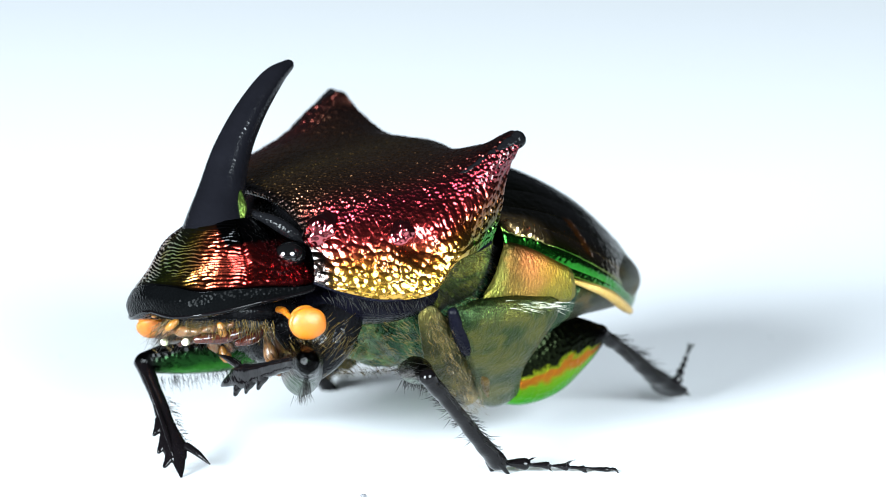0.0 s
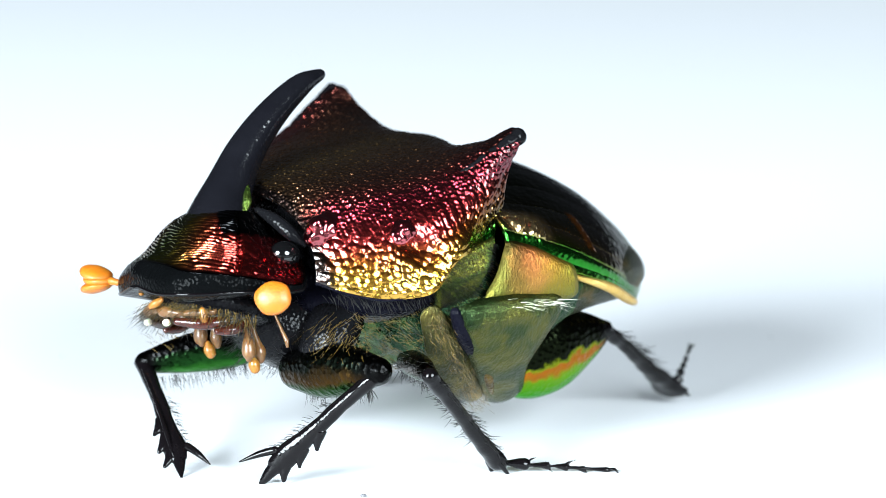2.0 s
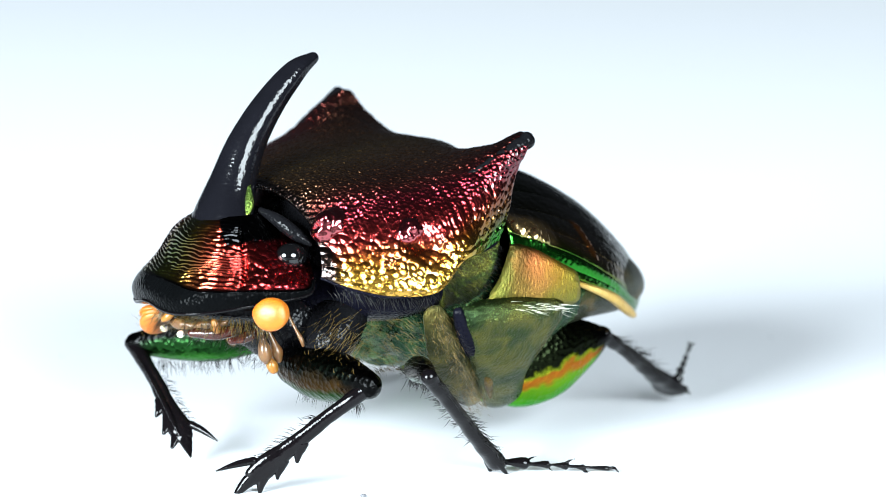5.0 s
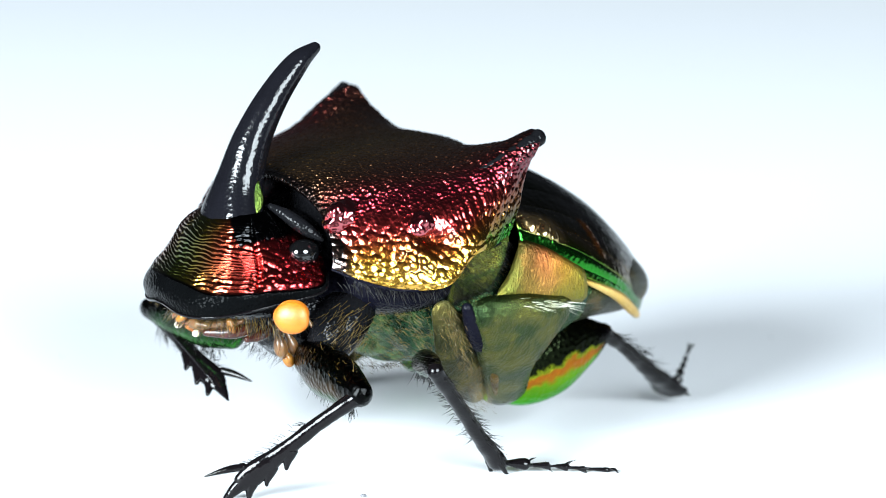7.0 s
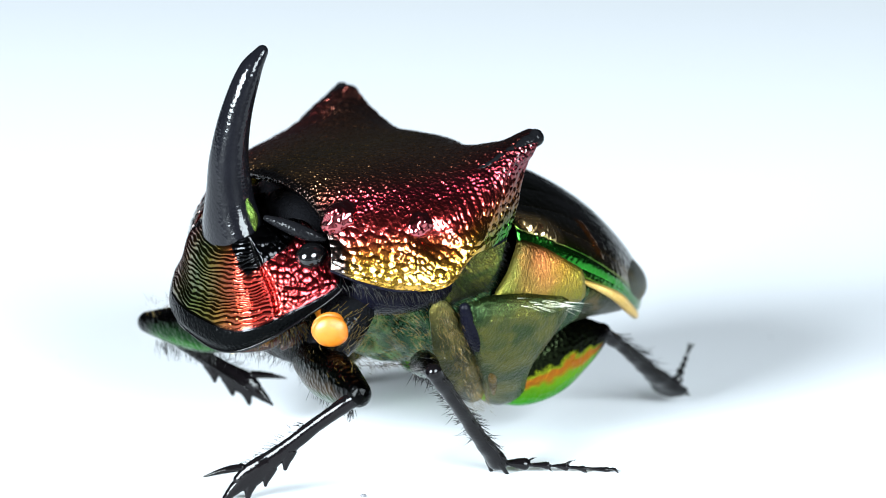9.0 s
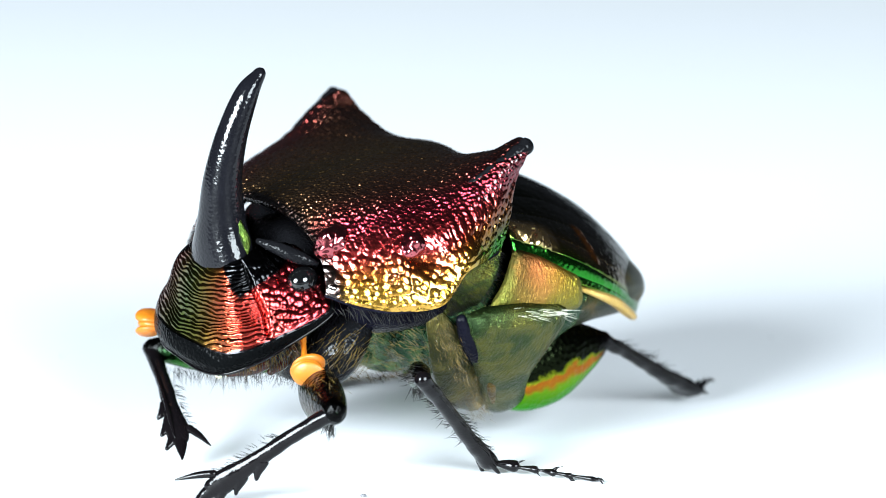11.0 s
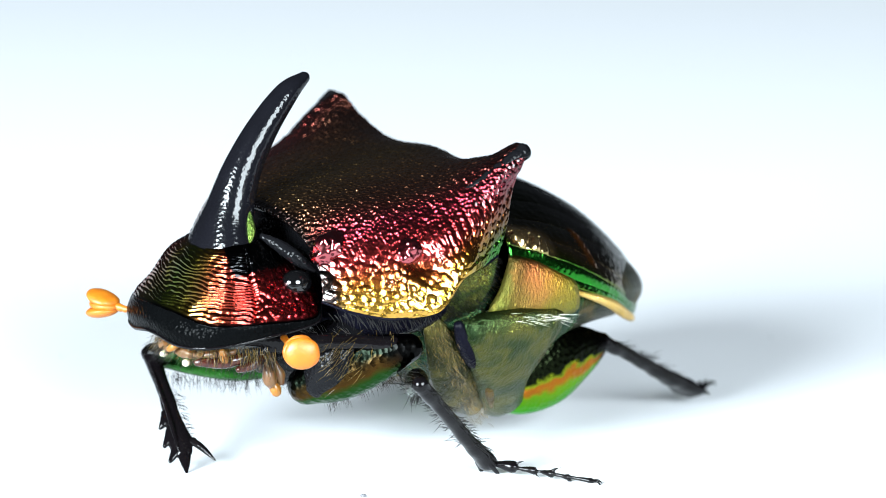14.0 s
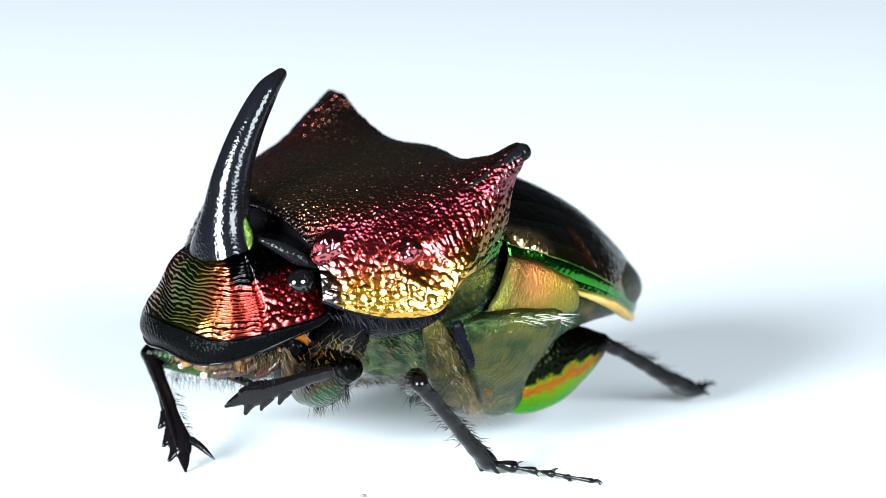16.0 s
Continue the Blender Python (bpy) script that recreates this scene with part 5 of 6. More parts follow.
    walk(foretibia[1], [
        (0, at(3.200, 0.000, 0.000, 171.8, -25.5, -179.6)), (0.4, at(3.200, 0.000, -0.000, 173.5, -27.3, 174.7)), (0.6, at(3.200, 0.000, 0.000, -177.0, 9.5, 173.0)),
        (0.8, at(3.200, -0.000, 0.000, 168.1, -37.8, 175.0)), (1, at(3.200, -0.000, 0.000, 165.1, -22.2, -162.4)), (1.2, at(3.200, 0.000, 0.000, 174.9, -5.9, -147.9)),
        (1.5, at(3.200, 0.000, 0.000, 163.0, -17.9, -144.5)), (1.8, at(3.200, 0.000, 0.000, 159.2, -21.6, -143.0)), (2.1, at(3.200, 0.000, 0.000, 155.6, -25.0, -141.3)),
        (2.5, at(3.200, 0.000, 0.000, 151.7, -29.2, -139.1)), (2.8, at(3.200, 0.000, 0.000, 151.8, -29.5, -139.0)), (3, at(3.200, 0.000, 0.000, 152.0, -29.8, -138.9)),
        (3.2, at(3.200, -0.000, -0.000, 151.8, -30.6, -139.1)), (3.5, at(3.200, 0.000, 0.000, 152.0, -31.7, -139.4)),
        (3.8, at(3.200, 0.000, -0.000, 151.5, -32.3, -138.6)), (4, at(3.200, -0.000, 0.000, 151.1, -32.8, -138.0)), (4.2, at(3.200, 0.000, 0.000, 150.5, -33.4, -137.1)),
        (6.3, at(3.200, 0.000, -0.000, 130.7, -46.2, -117.9)), (6.5, at(3.200, 0.000, -0.000, 130.2, -46.4, -117.0)), (7, at(3.200, 0.000, 0.000, 131.0, -46.0, -117.6)),
        (7.5, at(3.200, 0.000, 0.000, 131.1, -46.0, -117.8)), (7.8, at(3.200, 0.000, 0.000, 131.1, -46.0, -117.9)), (8, at(3.200, 0.000, 0.000, 131.1, -46.0, -117.9)),
        (8.3, at(3.200, 0.000, 0.000, 131.1, -46.0, -118.0)), (8.5, at(3.200, 0.000, 0.000, 131.1, -46.0, -118.1)), (8.8, at(3.200, -0.000, 0.000, 131.2, -46.0, -118.2)),
        (9, at(3.200, 0.000, 0.000, 131.2, -46.0, -118.3)), (9.2, at(3.200, 0.000, -0.000, 131.0, -46.1, -119.2)),
        (11.3, at(3.200, -0.000, -0.000, 122.5, -53.1, -120.2)), (11.5, at(3.200, -0.000, 0.000, 122.4, -53.3, -120.7)),
        (12, at(3.200, 0.000, -0.000, 123.5, -53.4, -121.5)), (12.5, at(3.200, -0.000, 0.000, 124.5, -53.1, -121.9)),
        (12.8, at(3.200, 0.000, 0.000, 124.6, -53.1, -122.0)), (13, at(3.200, 0.000, 0.000, 124.7, -53.1, -122.0)), (13.3, at(3.200, 0.000, 0.000, 140.8, -46.6, -136.4)),
        (13.5, at(3.200, 0.000, 0.000, 161.7, -29.5, -163.3)), (13.7, at(3.200, -0.000, 0.000, -179.1, -13.0, 153.6)),
        (14, at(3.200, 0.000, 0.000, -178.7, -17.4, 152.6)), (14.3, at(3.200, -0.000, 0.000, 170.5, -29.8, 173.1)), (14.5, at(3.200, 0.000, 0.000, 159.8, -49.6, -175.0)),
        (14.7, at(3.200, -0.000, 0.000, 162.3, -39.9, -173.3)), (15, at(3.200, -0.000, 0.000, 160.8, -44.8, -176.0)),
        (15.3, at(3.200, 0.000, -0.000, 170.5, -25.2, 177.0)), (15.6, at(3.200, -0.000, 0.000, 169.3, -32.7, 177.5)), (16, at(3.200, -0.000, 0.000, 171.0, -24.9, 180.0)),])
    walk(foreleg[-1], [
        (0, at(4.278, -0.923, 2.684, 90.0, 9.1, -36.3)), (0.4, at(4.315, -0.918, 2.702, 90.2, 10.1, -37.0)), (0.6, at(4.294, -0.971, 2.690, 90.4, 10.3, -37.0)),
        (0.8, at(4.233, -1.081, 2.654, 90.8, 10.1, -36.7)), (1, at(4.172, -1.191, 2.617, 91.1, 10.0, -36.4)), (1.2, at(4.155, -1.219, 2.615, 91.2, 9.8, -36.1)),
        (1.5, at(4.130, -1.262, 2.612, 91.3, 9.6, -35.5)), (1.8, at(4.104, -1.296, 2.624, 91.4, 9.3, -34.9)), (2.1, at(4.085, -1.316, 2.629, 91.6, 9.1, -34.7)),
        (2.5, at(4.070, -1.312, 2.612, 91.6, 8.7, -34.7)), (2.8, at(4.120, -1.219, 2.662, 91.2, 9.5, -35.3)), (3, at(4.155, -1.157, 2.695, 91.0, 10.0, -35.7)),
        (3.2, at(4.219, -1.041, 2.687, 90.6, 9.9, -36.1)), (3.5, at(4.313, -0.870, 2.671, 90.1, 9.8, -36.7)), (3.8, at(4.308, -0.900, 2.721, 90.1, 10.4, -36.7)),
        (4, at(4.305, -0.921, 2.754, 90.1, 10.7, -36.6)), (4.2, at(4.329, -0.930, 2.769, 90.0, 11.6, -37.0)), (6.3, at(5.237, -1.608, 2.564, 88.0, -5.8, -85.6)),
        (6.5, at(5.238, -1.607, 2.567, 87.8, -4.4, -85.8)), (7, at(5.275, -1.636, 2.616, 88.0, -1.6, -86.0)), (7.5, at(5.323, -1.568, 2.632, 87.9, -0.7, -85.1)),
        (7.8, at(5.323, -1.561, 2.624, 87.9, 1.9, -84.8)), (8, at(5.323, -1.552, 2.619, 87.9, 4.4, -84.7)), (8.3, at(5.324, -1.548, 2.610, 87.9, 5.1, -86.2)),
        (8.5, at(5.321, -1.545, 2.605, 87.6, 3.6, -106.7)), (8.8, at(5.321, -1.537, 2.597, 87.6, 3.6, -106.7)), (9, at(5.325, -1.531, 2.592, 87.9, 4.2, -84.9)),
        (9.2, at(5.297, -1.545, 2.572, 87.8, 3.0, -120.0)), (11.3, at(4.311, -0.761, 2.342, 90.9, -1.8, -48.2)), (11.5, at(4.277, -0.796, 2.296, 91.1, -3.3, -46.8)),
        (12, at(4.262, -0.804, 2.350, 91.4, -3.7, -43.7)), (12.5, at(4.287, -0.782, 2.423, 91.5, -2.8, -44.6)), (12.8, at(4.309, -0.752, 2.437, 91.5, -2.6, -45.2)),
        (13, at(4.325, -0.731, 2.446, 91.5, -2.4, -45.7)), (13.3, at(4.353, -0.694, 2.466, 91.4, -2.2, -46.3)), (13.5, at(4.373, -0.669, 2.479, 91.4, -2.0, -46.8)),
        (13.7, at(4.378, -0.666, 2.480, 91.4, -1.9, -47.0)), (14, at(4.382, -0.663, 2.480, 91.4, -1.8, -47.2)), (14.3, at(4.393, -0.657, 2.482, 91.4, -1.6, -47.6)),
        (14.5, at(4.392, -0.657, 2.481, 91.4, -1.6, -47.5)), (14.7, at(4.396, -0.655, 2.482, 91.5, -1.5, -47.7)), (15, at(4.401, -0.652, 2.482, 91.5, -1.4, -47.9)),
        (15.3, at(4.411, -0.647, 2.484, 91.5, -1.2, -48.4)), (15.6, at(4.416, -0.645, 2.484, 91.5, -1.1, -48.5)), (16, at(4.426, -0.640, 2.486, 91.5, -0.9, -49.0)),])
    walk(foretibia[-1], [
        (0, at(3.400, -0.000, 0.000, 170.1, 51.6, -109.7)), (0.4, at(3.400, 0.000, -0.000, 169.0, 51.2, -109.7)), (0.6, at(3.400, 0.000, 0.000, 168.9, 51.2, -109.6)),
        (0.8, at(3.400, 0.000, -0.000, 169.2, 51.3, -109.3)), (1, at(3.400, 0.000, -0.000, 169.4, 51.4, -109.1)), (1.2, at(3.400, 0.000, -0.000, 169.9, 51.6, -108.7)),
        (1.5, at(3.400, -0.000, -0.000, 170.6, 51.8, -108.1)), (1.8, at(3.400, 0.000, 0.000, 171.5, 52.0, -107.5)), (2.1, at(3.400, 0.000, -0.000, 171.7, 52.0, -107.4)),
        (2.5, at(3.400, 0.000, 0.000, 171.6, 52.0, -107.9)), (2.8, at(3.400, 0.000, -0.000, 170.9, 51.8, -108.1)), (3, at(3.400, 0.000, 0.000, 170.5, 51.7, -108.2)),
        (3.2, at(3.400, 0.000, 0.000, 170.0, 51.5, -109.1)), (3.5, at(3.400, 0.000, -0.000, 169.3, 51.3, -110.5)), (3.8, at(3.400, -0.000, -0.000, 169.4, 51.3, -109.8)),
        (4, at(3.400, 0.000, -0.000, 169.4, 51.3, -109.3)), (4.2, at(3.400, 0.000, 0.000, 169.1, 51.2, -108.8)), (6.3, at(3.400, 0.000, 0.000, 128.6, -3.3, -159.5)),
        (6.5, at(3.400, 0.000, 0.000, 127.3, 0.0, -158.4)), (7, at(3.400, 0.000, 0.000, 125.5, 2.4, -157.3)), (7.5, at(3.400, 0.000, 0.000, 124.6, 6.6, -156.8)),
        (7.8, at(3.400, -0.000, 0.000, 126.1, 11.2, -149.3)), (8, at(3.400, 0.000, 0.000, 127.0, 13.9, -143.9)), (8.3, at(3.400, -0.000, 0.000, 123.1, 8.0, -152.0)),
        (8.5, at(3.400, 0.000, 0.000, 106.4, 7.7, -172.0)), (8.8, at(3.400, -0.000, 0.000, 104.9, 5.5, -176.3)), (9, at(3.400, 0.000, -0.000, 150.1, -33.1, -140.7)),
        (9.2, at(3.400, 0.000, 0.000, 91.7, 31.2, 133.9)), (11.3, at(3.400, -0.000, 0.000, 159.7, 42.8, -128.0)), (11.5, at(3.400, 0.000, 0.000, 161.2, 43.7, -128.3)),
        (12, at(3.400, 0.000, 0.000, 164.7, 45.3, -126.2)), (12.5, at(3.400, 0.000, -0.000, 163.5, 44.9, -126.1)), (12.8, at(3.400, -0.000, -0.000, 162.8, 44.7, -126.4)),
        (13, at(3.400, -0.000, 0.000, 162.2, 44.5, -126.6)), (13.3, at(3.400, -0.000, -0.000, 161.5, 44.2, -126.9)),
        (13.5, at(3.400, -0.000, -0.000, 160.9, 44.1, -127.1)), (13.7, at(3.400, 0.000, -0.000, 160.6, 44.0, -127.3)), (14, at(3.400, 0.000, 0.000, 160.3, 43.9, -127.4)),
        (14.3, at(3.400, 0.000, 0.000, 159.6, 43.8, -127.7)), (14.5, at(3.400, -0.000, 0.000, 159.7, 43.8, -127.7)),
        (14.7, at(3.400, -0.000, -0.000, 159.4, 43.7, -127.8)), (15, at(3.400, 0.000, 0.000, 159.1, 43.6, -127.9)), (15.3, at(3.400, -0.000, 0.000, 158.4, 43.5, -128.2)),
        (15.6, at(3.400, 0.000, 0.000, 158.2, 43.4, -128.3)), (16, at(3.400, 0.000, 0.000, 157.5, 43.3, -128.6)),])
    walk(midleg[1], [
        (0, at(3.043, 3.424, 3.824, 90.0, 20.1, 64.7)), (0.4, at(3.032, 3.400, 3.834, 90.1, 20.2, 65.0)), (0.6, at(3.010, 3.354, 3.853, 90.0, 20.7, 65.3)),
        (0.8, at(2.970, 3.262, 3.895, 89.7, 22.0, 65.9)), (1, at(2.936, 3.180, 3.937, 89.4, 23.3, 66.5)), (1.2, at(2.931, 3.165, 3.945, 89.2, 23.5, 66.8)),
        (1.5, at(2.926, 3.150, 3.951, 89.0, 23.5, 67.2)), (1.8, at(2.920, 3.135, 3.960, 88.7, 23.7, 67.2)), (2.1, at(2.919, 3.132, 3.962, 88.5, 23.7, 67.2)),
        (2.5, at(2.923, 3.138, 3.960, 88.5, 24.0, 67.5)), (2.8, at(2.947, 3.202, 3.925, 89.0, 22.9, 67.0)), (3, at(2.964, 3.245, 3.903, 89.4, 22.2, 66.6)),
        (3.2, at(3.003, 3.337, 3.860, 90.0, 20.5, 66.0)), (3.5, at(3.061, 3.464, 3.810, 91.0, 18.6, 65.3)), (3.8, at(3.052, 3.446, 3.817, 90.8, 18.9, 65.2)),
        (4, at(3.047, 3.433, 3.821, 90.7, 19.1, 65.2)), (4.2, at(3.049, 3.436, 3.819, 90.8, 19.5, 64.5)), (6.3, at(3.023, 3.384, 3.841, 92.5, 21.1, 61.6)),
        (6.5, at(3.018, 3.376, 3.844, 92.7, 21.3, 61.3)), (7, at(3.014, 3.368, 3.848, 92.4, 21.0, 61.3)), (7.5, at(3.042, 3.419, 3.826, 92.4, 20.5, 61.3)),
        (7.8, at(3.040, 3.416, 3.827, 92.4, 20.6, 61.4)), (8, at(3.043, 3.420, 3.825, 92.5, 20.5, 61.4)), (8.3, at(3.041, 3.417, 3.826, 92.5, 20.6, 61.5)),
        (8.5, at(3.043, 3.421, 3.825, 92.5, 20.6, 61.6)), (8.8, at(3.041, 3.419, 3.826, 92.5, 20.7, 61.7)), (9, at(3.044, 3.422, 3.824, 92.5, 20.7, 61.7)),
        (9.2, at(3.036, 3.409, 3.830, 92.4, 19.9, 61.7)), (11.3, at(3.067, 3.453, 3.816, 90.7, 15.3, 55.6)), (11.5, at(3.068, 3.453, 3.817, 90.5, 14.8, 55.6)),
        (12, at(3.101, 3.502, 3.804, 90.3, 13.7, 55.6)), (12.5, at(3.092, 3.488, 3.809, 90.1, 13.3, 55.7)), (12.8, at(3.104, 3.505, 3.804, 90.2, 13.1, 55.6)),
        (13, at(3.112, 3.517, 3.801, 90.2, 12.9, 55.5)), (13.3, at(3.121, 3.531, 3.798, 90.1, 12.8, 55.5)), (13.5, at(3.132, 3.547, 3.794, 90.1, 12.6, 55.5)),
        (13.7, at(3.133, 3.548, 3.793, 90.1, 12.6, 55.6)), (14, at(3.128, 3.541, 3.795, 90.1, 12.7, 55.7)), (14.3, at(3.129, 3.544, 3.795, 90.1, 12.7, 55.7)),
        (14.5, at(3.130, 3.545, 3.794, 90.1, 12.7, 55.8)), (14.7, at(3.131, 3.547, 3.794, 90.1, 12.7, 55.8)), (15, at(3.126, 3.540, 3.795, 90.1, 12.8, 55.9)),
        (15.3, at(3.127, 3.542, 3.795, 90.1, 12.8, 56.0)), (15.6, at(3.122, 3.535, 3.797, 90.1, 12.9, 56.1)), (16, at(3.124, 3.539, 3.796, 90.1, 12.8, 56.2)),])
    walk(midtibia[1], [
        (0, at(2.600, 0.000, 0.000, -50.1, 35.0, -99.8)), (0.4, at(2.600, 0.000, 0.000, -49.8, 34.7, -99.3)), (0.6, at(2.600, 0.000, -0.000, -49.4, 34.7, -98.5)),
        (0.8, at(2.600, 0.000, -0.000, -48.6, 34.8, -96.3)), (1, at(2.600, 0.000, 0.000, -47.8, 35.0, -94.3)), (1.2, at(2.600, 0.000, 0.000, -47.3, 35.0, -93.8)),
        (1.5, at(2.600, 0.000, -0.000, -46.7, 34.9, -93.4)), (1.8, at(2.600, 0.000, 0.000, -46.8, 35.2, -93.2)), (2.1, at(2.600, 0.000, 0.000, -47.0, 35.4, -93.4)),
        (2.5, at(2.600, -0.000, 0.000, -47.2, 35.7, -93.4)), (2.8, at(2.600, 0.000, -0.000, -48.1, 35.5, -95.4)), (3, at(2.600, 0.000, -0.000, -48.8, 35.4, -96.7)),
        (3.2, at(2.600, 0.000, 0.000, -49.9, 35.1, -99.3)), (3.5, at(2.600, -0.000, -0.000, -51.1, 34.7, -102.4)), (3.8, at(2.600, -0.000, -0.000, -51.2, 34.7, -102.2)),
        (4, at(2.600, 0.000, 0.000, -51.2, 34.7, -102.0)), (4.2, at(2.600, -0.000, 0.000, -51.8, 34.4, -101.9)), (6.3, at(2.600, 0.000, 0.000, -51.7, 30.1, -99.6)),
        (6.5, at(2.600, 0.000, -0.000, -51.6, 29.8, -99.3)), (7, at(2.600, 0.000, -0.000, -51.6, 29.9, -99.5)), (7.5, at(2.600, 0.000, -0.000, -51.7, 30.1, -100.3)),
        (7.8, at(2.600, 0.000, 0.000, -51.6, 30.2, -100.0)), (8, at(2.600, 0.000, -0.000, -51.6, 30.3, -100.1)), (8.3, at(2.600, 0.000, 0.000, -51.5, 30.4, -99.8)),
        (8.5, at(2.600, -0.000, -0.000, -51.6, 30.5, -99.9)), (8.8, at(2.600, 0.000, 0.000, -51.5, 30.6, -99.7)), (9, at(2.600, -0.000, -0.000, -51.5, 30.7, -99.7)),
        (9.2, at(2.600, 0.000, 0.000, -51.5, 30.7, -100.3)), (11.3, at(2.600, 0.000, -0.000, -60.9, 28.7, -111.6)), (11.5, at(2.600, 0.000, -0.000, -61.2, 28.9, -112.3)),
        (12, at(2.600, 0.000, 0.000, -62.1, 29.0, -114.3)), (12.5, at(2.600, -0.000, -0.000, -62.0, 29.2, -114.5)), (12.8, at(2.600, 0.000, -0.000, -62.0, 29.2, -114.7)),
        (13, at(2.600, 0.000, 0.000, -62.0, 29.2, -114.9)), (13.3, at(2.600, 0.000, 0.000, -61.9, 29.4, -114.9)), (13.5, at(2.600, -0.000, 0.000, -61.9, 29.4, -115.1)),
        (13.7, at(2.600, 0.000, 0.000, -61.9, 29.4, -115.1)), (14, at(2.600, -0.000, -0.000, -61.8, 29.6, -114.8)), (14.3, at(2.600, 0.000, -0.000, -61.8, 29.6, -114.9)),
        (14.5, at(2.600, 0.000, -0.000, -61.8, 29.6, -114.9)), (14.7, at(2.600, 0.000, 0.000, -61.8, 29.7, -114.9)), (15, at(2.600, 0.000, 0.000, -61.6, 29.8, -114.6)),
        (15.3, at(2.600, 0.000, -0.000, -61.6, 29.9, -114.6)), (15.6, at(2.600, 0.000, -0.000, -61.5, 30.0, -114.4)), (16, at(2.600, 0.000, -0.000, -61.5, 30.1, -114.4)),])
    walk(midtarsus[1], [
        (0, at(2.050, -3.183, -2.259, -20.3, 77.4, -0.6)), (0.4, at(2.076, -3.198, -2.245, -20.0, 77.2, -0.0)), (0.6, at(2.123, -3.211, -2.246, -19.5, 76.9, 1.1)),
        (0.8, at(2.246, -3.216, -2.253, -18.5, 76.3, 3.7)), (1, at(2.356, -3.226, -2.263, -17.6, 75.6, 6.2)), (1.2, at(2.386, -3.224, -2.262, -17.2, 75.3, 6.8)),
        (1.5, at(2.407, -3.229, -2.261, -16.6, 74.8, 7.4)), (1.8, at(2.420, -3.217, -2.271, -16.5, 74.7, 7.8)), (2.1, at(2.410, -3.213, -2.284, -16.5, 74.7, 8.0)),
        (2.5, at(2.408, -3.203, -2.303, -16.2, 74.5, 8.4)), (2.8, at(2.297, -3.197, -2.291, -17.1, 75.2, 6.3)), (3, at(2.228, -3.192, -2.284, -17.6, 75.6, 4.9)),
        (3.2, at(2.076, -3.189, -2.268, -18.8, 76.4, 1.9)), (3.5, at(1.905, -3.167, -2.247, -20.3, 77.4, -1.8)), (3.8, at(1.917, -3.169, -2.246, -20.3, 77.4, -1.6)),
        (4, at(1.926, -3.171, -2.246, -20.3, 77.4, -1.5)), (4.2, at(1.926, -3.184, -2.229, -21.3, 77.9, -2.0)), (6.3, at(2.030, -3.367, -1.983, -26.4, 80.1, -5.7)),
        (6.5, at(2.048, -3.383, -1.960, -27.0, 80.3, -6.1)), (7, at(2.035, -3.373, -1.971, -26.9, 80.2, -6.3)), (7.5, at(1.992, -3.361, -1.977, -27.2, 80.3, -7.4)),
        (7.8, at(2.007, -3.356, -1.984, -27.0, 80.3, -7.1)), (8, at(2.003, -3.356, -1.989, -27.0, 80.3, -7.2)), (8.3, at(2.019, -3.350, -1.995, -26.9, 80.2, -6.9)),
        (8.5, at(2.015, -3.351, -2.000, -26.9, 80.2, -6.9)), (8.8, at(2.031, -3.345, -2.007, -26.7, 80.2, -6.6)), (9, at(2.027, -3.345, -2.012, -26.7, 80.2, -6.7)),
        (9.2, at(1.991, -3.339, -2.019, -26.5, 80.1, -7.1)), (11.3, at(1.326, -3.217, -1.896, -8.9, 63.4, 6.5)), (11.5, at(1.289, -3.196, -1.904, -8.8, 63.3, 6.2)),
        (12, at(1.181, -3.147, -1.916, -8.9, 63.4, 5.2)), (12.5, at(1.174, -3.134, -1.923, -8.8, 63.3, 4.9)), (12.8, at(1.159, -3.130, -1.926, -8.8, 63.3, 4.7)),
        (13, at(1.149, -3.127, -1.928, -8.8, 63.3, 4.5)), (13.3, at(1.152, -3.117, -1.933, -8.8, 63.3, 4.4)), (13.5, at(1.142, -3.113, -1.936, -8.8, 63.2, 4.3)),
        (13.7, at(1.141, -3.114, -1.940, -8.8, 63.2, 4.3)), (14, at(1.159, -3.112, -1.944, -8.8, 63.2, 4.4)), (14.3, at(1.158, -3.112, -1.949, -8.8, 63.1, 4.4)),
        (14.5, at(1.158, -3.113, -1.952, -8.8, 63.1, 4.4)), (14.7, at(1.157, -3.113, -1.956, -8.7, 63.1, 4.4)), (15, at(1.175, -3.111, -1.960, -8.7, 63.0, 4.6)),
        (15.3, at(1.174, -3.111, -1.965, -8.7, 63.0, 4.6)), (15.6, at(1.192, -3.109, -1.970, -8.7, 62.9, 4.7)), (16, at(1.191, -3.110, -1.977, -8.7, 62.9, 4.7)),])
